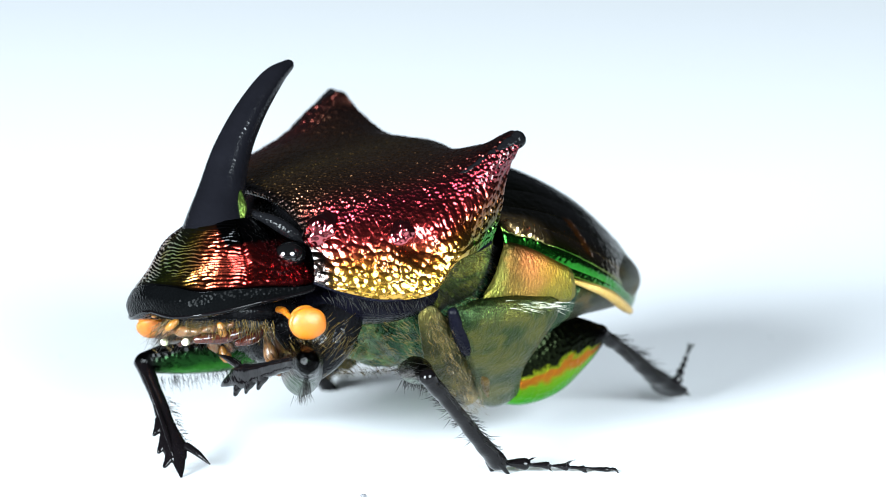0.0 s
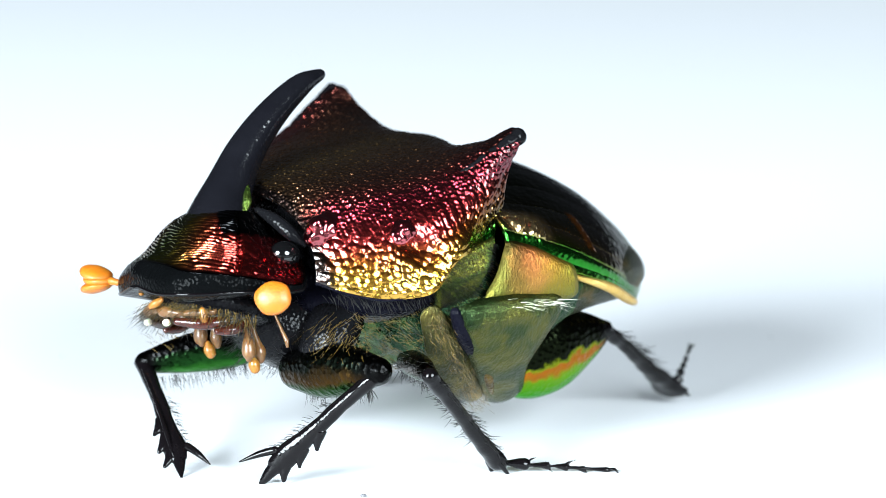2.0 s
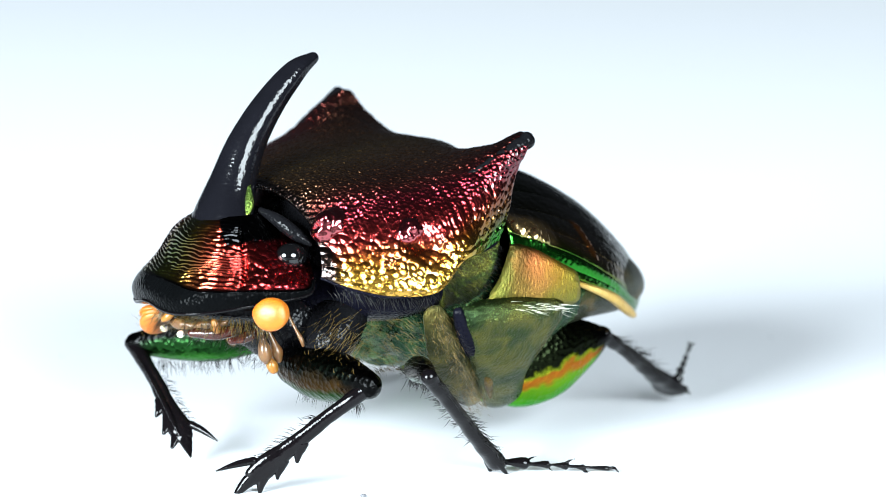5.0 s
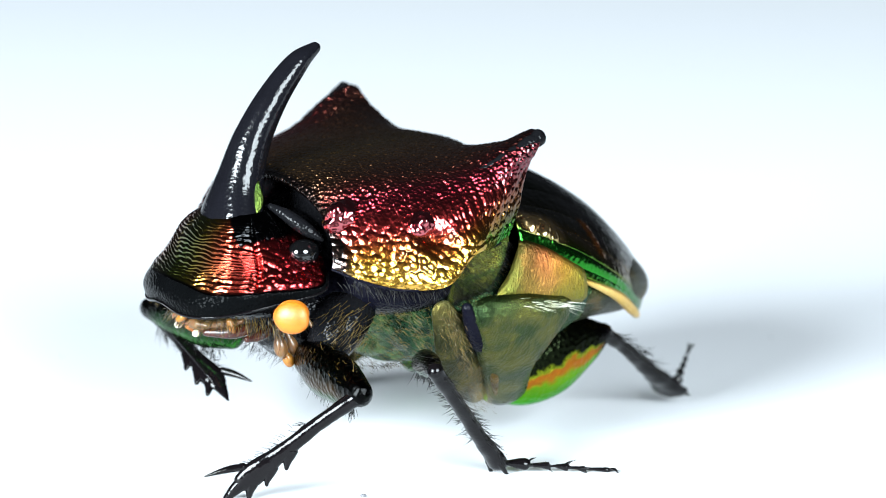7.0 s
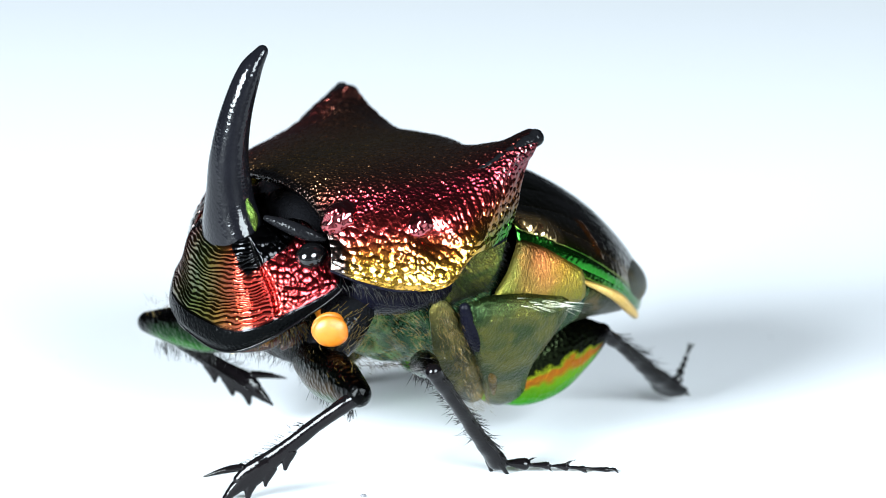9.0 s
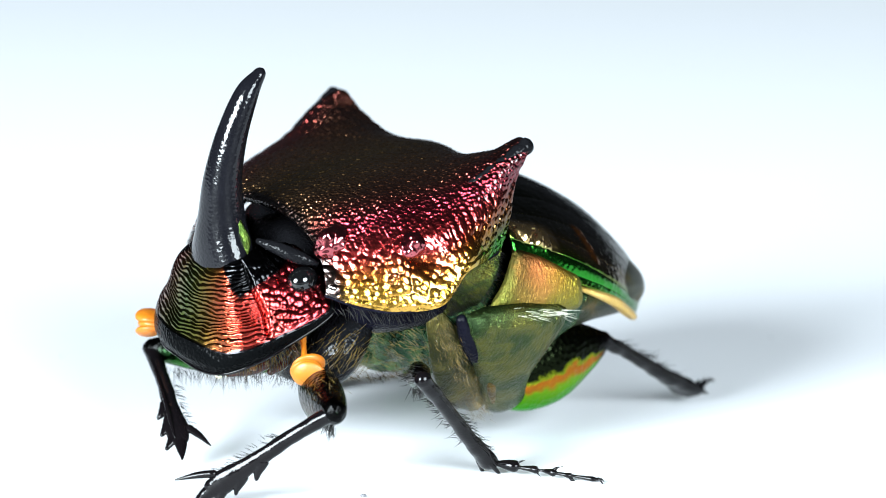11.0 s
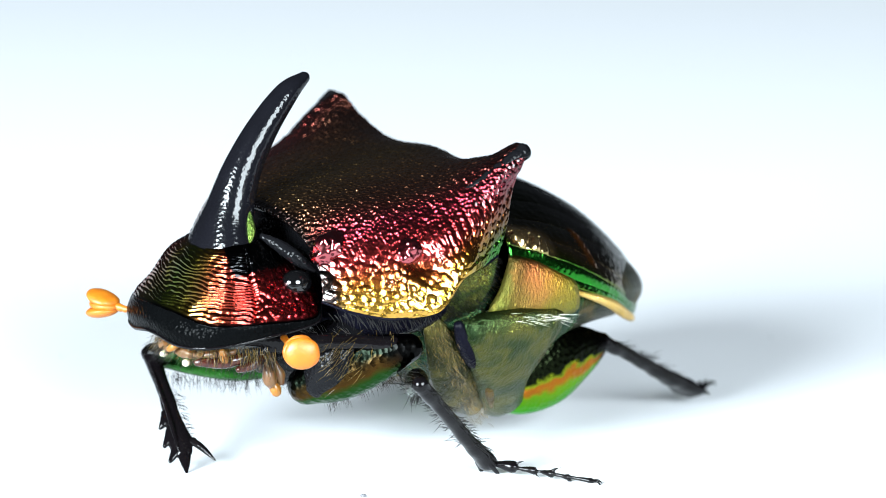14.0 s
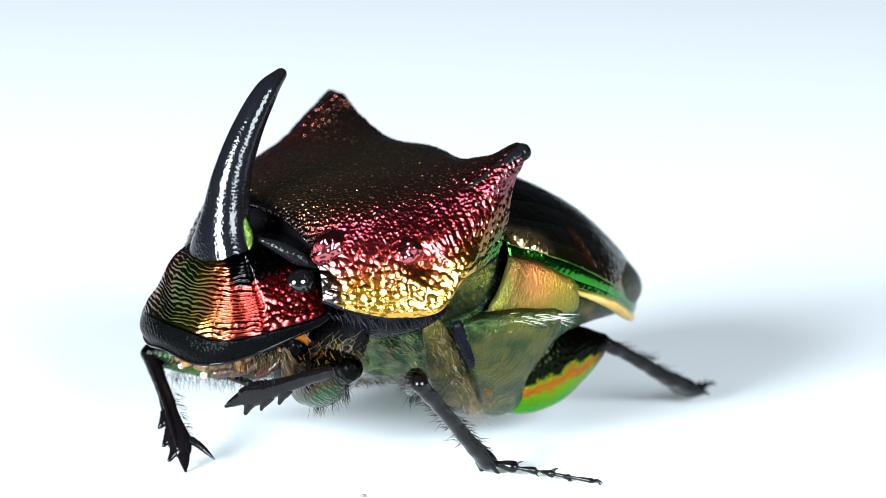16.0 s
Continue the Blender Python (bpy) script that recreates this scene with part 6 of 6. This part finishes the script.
    walk(hindleg[1], [
        (0, at(-0.241, 2.748, 1.740, 90.0, -13.0, 168.5)), (0.4, at(-0.278, 2.766, 1.746, 89.8, -13.3, 169.3)), (0.6, at(-0.301, 2.786, 1.759, 89.6, -12.7, 170.5)),
        (0.8, at(-0.337, 2.816, 1.783, 89.4, -11.4, 172.6)), (1, at(-0.379, 2.844, 1.807, 89.2, -10.1, 174.7)), (1.2, at(-0.387, 2.846, 1.812, 89.2, -9.8, 174.8)),
        (1.5, at(-0.403, 2.849, 1.820, 89.2, -9.3, 175.0)), (1.8, at(-0.404, 2.856, 1.826, 89.2, -8.7, 175.6)), (2.1, at(-0.402, 2.860, 1.829, 89.2, -8.4, 176.0)),
        (2.5, at(-0.415, 2.867, 1.832, 89.2, -8.2, 176.7)), (2.8, at(-0.372, 2.840, 1.815, 89.3, -9.2, 174.4)), (3, at(-0.347, 2.820, 1.804, 89.3, -9.8, 172.8)),
        (3.2, at(-0.312, 2.782, 1.774, 89.4, -11.7, 170.1)), (3.5, at(-0.289, 2.729, 1.734, 89.5, -14.2, 166.2)), (3.8, at(-0.284, 2.735, 1.737, 89.6, -13.9, 166.7)),
        (4, at(-0.281, 2.739, 1.740, 89.7, -13.7, 167.1)), (4.2, at(-0.264, 2.733, 1.735, 89.6, -13.7, 166.9)), (6.3, at(-0.156, 2.712, 1.672, 89.4, -16.0, 167.2)),
        (6.5, at(-0.148, 2.713, 1.667, 89.4, -16.1, 167.4)), (7, at(-0.140, 2.713, 1.665, 89.5, -16.2, 167.5)), (7.5, at(-0.131, 2.694, 1.651, 89.7, -16.8, 166.4)),
        (7.8, at(-0.134, 2.698, 1.653, 89.7, -16.7, 166.6)), (8, at(-0.134, 2.697, 1.653, 89.7, -16.7, 166.6)), (8.3, at(-0.138, 2.701, 1.655, 89.7, -16.7, 166.7)),
        (8.5, at(-0.138, 2.700, 1.654, 89.6, -16.7, 166.7)), (8.8, at(-0.142, 2.704, 1.657, 89.6, -16.6, 166.9)), (9, at(-0.142, 2.703, 1.656, 89.6, -16.7, 166.8)),
        (9.2, at(-0.147, 2.705, 1.654, 89.5, -16.9, 166.9)), (11.3, at(-0.249, 2.779, 1.756, 88.7, -12.0, 170.6)), (11.5, at(-0.255, 2.781, 1.756, 88.7, -12.2, 170.7)),
        (12, at(-0.256, 2.779, 1.748, 88.6, -12.8, 170.6)), (12.5, at(-0.255, 2.780, 1.747, 88.5, -12.8, 170.7)), (12.8, at(-0.255, 2.775, 1.746, 88.5, -12.9, 170.3)),
        (13, at(-0.253, 2.769, 1.744, 88.5, -13.0, 169.9)), (13.3, at(-0.247, 2.759, 1.740, 88.6, -13.1, 169.1)), (13.5, at(-0.243, 2.752, 1.738, 88.6, -13.2, 168.7)),
        (13.7, at(-0.247, 2.756, 1.741, 88.6, -13.1, 168.9)), (14, at(-0.246, 2.756, 1.741, 88.6, -13.0, 168.9)), (14.3, at(-0.245, 2.756, 1.742, 88.6, -13.0, 168.9)),
        (14.5, at(-0.244, 2.756, 1.742, 88.5, -12.9, 168.9)), (14.7, at(-0.248, 2.760, 1.745, 88.5, -12.8, 169.2)), (15, at(-0.247, 2.759, 1.746, 88.5, -12.7, 169.2)),
        (15.3, at(-0.246, 2.759, 1.746, 88.5, -12.7, 169.2)), (15.6, at(-0.245, 2.759, 1.747, 88.5, -12.6, 169.2)), (16, at(-0.249, 2.763, 1.750, 88.5, -12.4, 169.5)),])
    walk(hindtibia[1], [
        (0, at(3.600, 0.000, 0.000, 68.3, 21.7, -48.6)), (0.4, at(3.600, 0.000, 0.000, 68.7, 21.2, -49.5)), (0.6, at(3.600, 0.000, 0.000, 69.4, 20.4, -49.2)),
        (0.8, at(3.600, 0.000, 0.000, 70.7, 18.9, -48.2)), (1, at(3.600, 0.000, 0.000, 71.9, 17.3, -47.3)), (1.2, at(3.600, 0.000, 0.000, 72.0, 17.4, -47.3)),
        (1.5, at(3.600, 0.000, 0.000, 72.1, 17.4, -47.2)), (1.8, at(3.600, 0.000, -0.000, 72.5, 16.8, -46.7)), (2.1, at(3.600, 0.000, 0.000, 72.7, 16.5, -46.3)),
        (2.5, at(3.600, 0.000, 0.000, 73.0, 15.9, -46.0)), (2.8, at(3.600, 0.000, 0.000, 71.5, 18.2, -46.0)), (3, at(3.600, 0.000, -0.000, 70.5, 19.8, -46.0)),
        (3.2, at(3.600, 0.000, 0.000, 68.8, 22.5, -47.1)), (3.5, at(3.600, 0.000, 0.000, 66.3, 26.1, -48.9)), (3.8, at(3.600, 0.000, 0.000, 66.6, 25.7, -48.5)),
        (4, at(3.600, 0.000, 0.000, 66.9, 25.4, -48.3)), (4.2, at(3.600, 0.000, 0.000, 66.9, 25.4, -48.2)), (6.3, at(3.600, 0.000, 0.000, 67.8, 23.3, -50.3)),
        (6.5, at(3.600, 0.000, 0.000, 68.0, 23.0, -50.4)), (7, at(3.600, 0.000, 0.000, 68.1, 22.9, -50.6)), (7.5, at(3.600, 0.000, 0.000, 67.3, 23.7, -51.4)),
        (7.8, at(3.600, -0.000, -0.000, 67.5, 23.4, -51.2)), (8, at(3.600, 0.000, 0.000, 67.4, 23.5, -51.2)), (8.3, at(3.600, -0.000, 0.000, 67.5, 23.3, -51.1)),
        (8.5, at(3.600, 0.000, 0.000, 67.5, 23.3, -51.1)), (8.8, at(3.600, 0.000, 0.000, 67.6, 23.1, -51.0)), (9, at(3.600, 0.000, 0.000, 67.5, 23.1, -51.0)),
        (9.2, at(3.600, 0.000, 0.000, 67.6, 23.1, -51.3)), (11.3, at(3.600, -0.000, 0.000, 70.5, 14.6, -41.6)), (11.5, at(3.600, -0.000, 0.000, 70.6, 14.5, -41.9)),
        (12, at(3.600, -0.000, 0.000, 70.4, 14.6, -42.8)), (12.5, at(3.600, -0.000, 0.000, 70.5, 14.6, -42.9)), (12.8, at(3.600, 0.000, 0.000, 70.3, 14.7, -43.0)),
        (13, at(3.600, 0.000, 0.000, 70.1, 15.0, -43.1)), (13.3, at(3.600, 0.000, 0.000, 69.8, 15.6, -43.3)), (13.5, at(3.600, 0.000, -0.000, 69.6, 16.0, -43.5)),
        (13.7, at(3.600, 0.000, 0.000, 69.7, 15.7, -43.3)), (14, at(3.600, 0.000, -0.000, 69.7, 15.7, -43.2)), (14.3, at(3.600, -0.000, 0.000, 69.7, 15.7, -43.1)),
        (14.5, at(3.600, -0.000, 0.000, 69.7, 15.7, -43.1)), (14.7, at(3.600, 0.000, 0.000, 69.8, 15.4, -42.9)), (15, at(3.600, 0.000, 0.000, 69.8, 15.4, -42.8)),
        (15.3, at(3.600, 0.000, 0.000, 69.8, 15.5, -42.8)), (15.6, at(3.600, -0.000, 0.000, 69.8, 15.5, -42.7)), (16, at(3.600, -0.000, -0.000, 69.9, 15.2, -42.5)),])
    walk(hindtarsus[1], [
        (0, at(6.182, -2.926, -1.552, 42.9, 29.8, 31.4)), (0.4, at(6.139, -2.969, -1.519, 42.4, 29.4, 30.9)), (0.6, at(6.167, -2.976, -1.462, 41.5, 28.5, 30.9)),
        (0.8, at(6.244, -2.962, -1.356, 39.9, 27.0, 31.1)), (1, at(6.316, -2.945, -1.251, 38.4, 25.6, 31.3)), (1.2, at(6.317, -2.943, -1.256, 38.3, 25.5, 31.5)),
        (1.5, at(6.320, -2.934, -1.252, 38.1, 25.4, 31.7)), (1.8, at(6.353, -2.918, -1.209, 37.7, 24.9, 31.8)), (2.1, at(6.380, -2.911, -1.190, 37.4, 24.6, 31.9)),
        (2.5, at(6.405, -2.903, -1.152, 37.1, 24.3, 31.8)), (2.8, at(6.369, -2.863, -1.310, 38.7, 25.9, 32.1)), (3, at(6.342, -2.835, -1.417, 39.8, 27.0, 32.3)),
        (3.2, at(6.240, -2.845, -1.604, 42.0, 29.0, 32.2)), (3.5, at(6.078, -2.840, -1.849, 45.1, 31.8, 32.2)), (3.8, at(6.104, -2.835, -1.819, 44.7, 31.4, 32.1)),
        (4, at(6.122, -2.832, -1.800, 44.4, 31.1, 32.1)), (4.2, at(6.127, -2.827, -1.800, 44.4, 31.1, 32.2)), (6.3, at(6.060, -2.964, -1.662, 43.2, 30.1, 30.9)),
        (6.5, at(6.058, -2.974, -1.635, 43.0, 29.9, 30.8)), (7, at(6.056, -2.990, -1.634, 43.0, 29.9, 30.5)), (7.5, at(6.001, -3.004, -1.685, 43.9, 30.7, 30.4)),
        (7.8, at(6.010, -3.000, -1.668, 43.8, 30.6, 30.5)), (8, at(6.011, -3.002, -1.673, 43.8, 30.6, 30.5)), (8.3, at(6.019, -2.998, -1.655, 43.7, 30.5, 30.5)),
        (8.5, at(6.020, -3.000, -1.660, 43.8, 30.6, 30.5)), (8.8, at(6.028, -2.996, -1.643, 43.7, 30.5, 30.5)), (9, at(6.029, -2.998, -1.648, 43.7, 30.6, 30.5)),
        (9.2, at(6.014, -3.017, -1.646, 43.7, 30.5, 30.1)), (11.3, at(6.634, -2.698, -1.055, 11.1, 36.5, -18.6)), (11.5, at(6.623, -2.717, -1.050, 11.1, 36.4, -18.9)),
        (12, at(6.576, -2.757, -1.058, 11.1, 36.7, -19.8)), (12.5, at(6.574, -2.768, -1.056, 11.1, 36.7, -20.0)), (12.8, at(6.564, -2.764, -1.065, 11.1, 37.0, -20.1)),
        (13, at(6.556, -2.768, -1.088, 11.0, 37.3, -20.2)), (13.3, at(6.540, -2.773, -1.129, 10.9, 38.0, -20.4)), (13.5, at(6.530, -2.776, -1.156, 10.8, 38.4, -20.5)),
        (13.7, at(6.537, -2.766, -1.132, 10.9, 38.2, -20.4)), (14, at(6.542, -2.764, -1.134, 10.9, 38.2, -20.3)), (14.3, at(6.548, -2.762, -1.136, 10.9, 38.3, -20.3)),
        (14.5, at(6.552, -2.760, -1.138, 10.9, 38.3, -20.3)), (14.7, at(6.559, -2.751, -1.114, 10.9, 38.1, -20.1)), (15, at(6.564, -2.748, -1.116, 10.9, 38.1, -20.1)),
        (15.3, at(6.570, -2.746, -1.118, 10.9, 38.1, -20.0)), (15.6, at(6.576, -2.744, -1.121, 10.9, 38.1, -20.0)), (16, at(6.586, -2.733, -1.098, 10.9, 37.9, -19.8)),])
    walk(antennae[1], [
        (0, at(0.250, 1.700, -1.600, 95.7, 12.0, 83.2)), (0.4, at(0.250, 1.700, -1.600, 96.0, 8.0, 84.3)), (0.6, at(0.250, 1.700, -1.600, 97.9, 8.9, 87.0)),
        (0.8, at(0.250, 1.700, -1.600, 99.1, 11.6, 82.1)), (1, at(0.250, 1.700, -1.600, 103.5, 11.3, 91.9)), (1.2, at(0.250, 1.700, -1.600, 103.4, 10.8, 88.5)),
        (1.5, at(0.250, 1.700, -1.600, 109.2, 38.3, 100.4)), (1.8, at(0.250, 1.700, -1.600, 102.7, 11.5, 76.0)), (2.1, at(0.250, 1.700, -1.600, 101.4, -6.2, 66.6)),
        (2.5, at(0.250, 1.700, -1.600, 101.2, -5.7, 61.4)), (2.8, at(0.250, 1.700, -1.600, 104.8, 33.0, 75.0)), (3, at(0.250, 1.700, -1.600, 101.5, 14.2, 76.4)),
        (3.2, at(0.250, 1.700, -1.600, 105.6, 15.4, 87.1)), (3.5, at(0.250, 1.700, -1.600, 115.6, 40.5, 85.2)), (3.8, at(0.250, 1.700, -1.600, 104.4, 17.0, 55.3)),
        (4, at(0.250, 1.700, -1.600, 99.9, 5.3, 53.6)), (4.2, at(0.250, 1.700, -1.600, 101.0, -5.2, 61.6)), (6.3, at(0.250, 1.700, -1.600, 86.7, 2.4, 55.6)),
        (6.5, at(0.250, 1.700, -1.600, 87.3, -1.6, 58.0)), (7, at(0.250, 1.700, -1.600, 92.2, -1.9, 64.1)), (7.5, at(0.250, 1.700, -1.600, 92.4, -5.2, 61.3)),
        (7.8, at(0.250, 1.700, -1.600, 92.9, -7.0, 62.5)), (8, at(0.250, 1.700, -1.600, 93.4, -8.1, 63.3)), (8.3, at(0.250, 1.700, -1.600, 93.3, 0.6, 64.3)),
        (8.5, at(0.250, 1.700, -1.600, 92.5, -2.3, 51.4)), (8.8, at(0.250, 1.700, -1.600, 90.5, 0.7, 39.8)), (9, at(0.250, 1.700, -1.600, 71.7, -3.5, 76.3)),
        (9.2, at(0.250, 1.700, -1.600, 65.1, -8.4, 70.7)), (11.3, at(0.250, 1.700, -1.600, 80.2, 13.1, 59.4)), (11.5, at(0.250, 1.700, -1.600, 83.0, 8.5, 54.0)),
        (12, at(0.250, 1.700, -1.600, 91.3, 10.9, 53.0)), (12.5, at(0.250, 1.700, -1.600, 93.6, -1.9, 54.2)), (12.8, at(0.250, 1.700, -1.600, 91.2, 1.2, 63.3)),
        (13, at(0.250, 1.700, -1.600, 88.2, 0.4, 85.7)), (13.3, at(0.250, 1.700, -1.600, 92.5, -1.0, 80.6)), (13.5, at(0.250, 1.700, -1.600, 95.0, -0.3, 80.0)),
        (13.7, at(0.250, 1.700, -1.600, 94.8, 0.4, 77.5)), (14, at(0.250, 1.700, -1.600, 94.3, 1.5, 73.0)), (14.3, at(0.250, 1.700, -1.600, 88.6, 34.5, -142.4)),
        (14.5, at(0.250, 1.700, -1.600, 87.6, 31.0, -154.5)), (14.7, at(0.250, 1.700, -1.600, 89.2, 33.8, -156.9)), (15, at(0.250, 1.700, -1.600, 86.5, 26.0, -149.9)),
        (15.3, at(0.250, 1.700, -1.600, 87.2, 30.0, -158.6)), (15.6, at(0.250, 1.700, -1.600, 87.0, 30.1, -160.5)), (16, at(0.250, 1.700, -1.600, 87.2, 31.9, -160.3)),
    ])
    walk(antennae[-1], [
        (0, at(2.400, -0.800, -1.450, 90.1, 14.9, -114.7)), (0.4, at(2.400, -0.800, -1.450, 88.6, 16.6, -111.5)), (0.6, at(2.400, -0.800, -1.450, 84.4, 14.7, -102.2)),
        (0.8, at(2.400, -0.800, -1.450, 78.7, 15.6, -93.9)), (1, at(2.400, -0.800, -1.450, 73.9, 16.8, -89.3)), (1.2, at(2.400, -0.800, -1.450, 72.7, 17.0, -85.1)),
        (1.5, at(2.400, -0.800, -1.450, 72.1, 13.5, -79.8)), (1.8, at(2.400, -0.800, -1.450, 70.7, 5.3, -71.2)), (2.1, at(2.400, -0.800, -1.450, 69.9, -0.1, -60.0)),
        (2.5, at(2.400, -0.800, -1.450, 70.9, 8.3, -43.5)), (2.8, at(2.400, -0.800, -1.450, 72.9, 7.7, -51.2)), (3, at(2.400, -0.800, -1.450, 78.3, 9.5, -71.2)),
        (3.2, at(2.400, -0.800, -1.450, 74.7, 33.0, -110.1)), (3.5, at(2.400, -0.800, -1.450, 68.0, 39.6, -129.0)), (3.8, at(2.400, -0.800, -1.450, 72.3, 24.4, -115.1)),
        (4, at(2.400, -0.800, -1.450, 76.5, 19.8, -97.6)), (4.2, at(2.400, -0.800, -1.450, 76.4, 25.4, -96.2)), (6.3, at(2.400, -0.800, -1.450, 93.5, 36.0, -126.0)),
        (6.5, at(2.400, -0.800, -1.450, 91.8, 36.7, -127.1)), (7, at(2.400, -0.800, -1.450, 87.3, 35.9, -140.3)), (7.5, at(2.400, -0.800, -1.450, 88.6, 33.6, -139.5)),
        (7.8, at(2.400, -0.800, -1.450, 85.9, 22.1, -84.1)), (8, at(2.400, -0.800, -1.450, 85.3, 19.0, -52.9)), (8.3, at(2.400, -0.800, -1.450, 87.5, 35.6, -121.1)),
        (8.5, at(2.400, -0.800, -1.450, 88.4, 35.8, -131.2)), (8.8, at(2.400, -0.800, -1.450, 90.0, 44.2, -131.7)), (9, at(2.400, -0.800, -1.450, 106.0, 43.3, -110.8)),
        (9.2, at(2.400, -0.800, -1.450, 104.7, 48.7, -129.3)), (11.3, at(2.400, -0.800, -1.450, 104.5, -3.7, -63.9)), (11.5, at(2.400, -0.800, -1.450, 101.0, -23.3, -40.2)),
        (12, at(2.400, -0.800, -1.450, 102.5, -18.7, -54.7)), (12.5, at(2.400, -0.800, -1.450, 90.1, -7.4, -41.3)), (12.8, at(2.400, -0.800, -1.450, 90.3, -5.0, -58.3)),
        (13, at(2.400, -0.800, -1.450, 92.6, -1.1, -68.9)), (13.3, at(2.400, -0.800, -1.450, 88.3, 2.8, -79.5)), (13.5, at(2.400, -0.800, -1.450, 88.4, -10.6, -67.9)),
        (13.7, at(2.400, -0.800, -1.450, 88.4, -11.9, -65.0)), (14, at(2.400, -0.800, -1.450, 87.4, 0.6, -63.8)), (14.3, at(2.400, -0.800, -1.450, 91.1, -8.9, -55.4)),
        (14.5, at(2.400, -0.800, -1.450, 95.3, 15.1, -81.7)), (14.7, at(2.400, -0.800, -1.450, 94.6, 26.7, -115.8)), (15, at(2.400, -0.800, -1.450, 93.2, 26.0, -134.0)),
        (15.3, at(2.400, -0.800, -1.450, 92.9, 29.1, -127.2)), (15.6, at(2.400, -0.800, -1.450, 93.2, 32.1, -118.4)), (16, at(2.400, -0.800, -1.450, 93.4, 28.1, -131.5)),
    ])


motions()
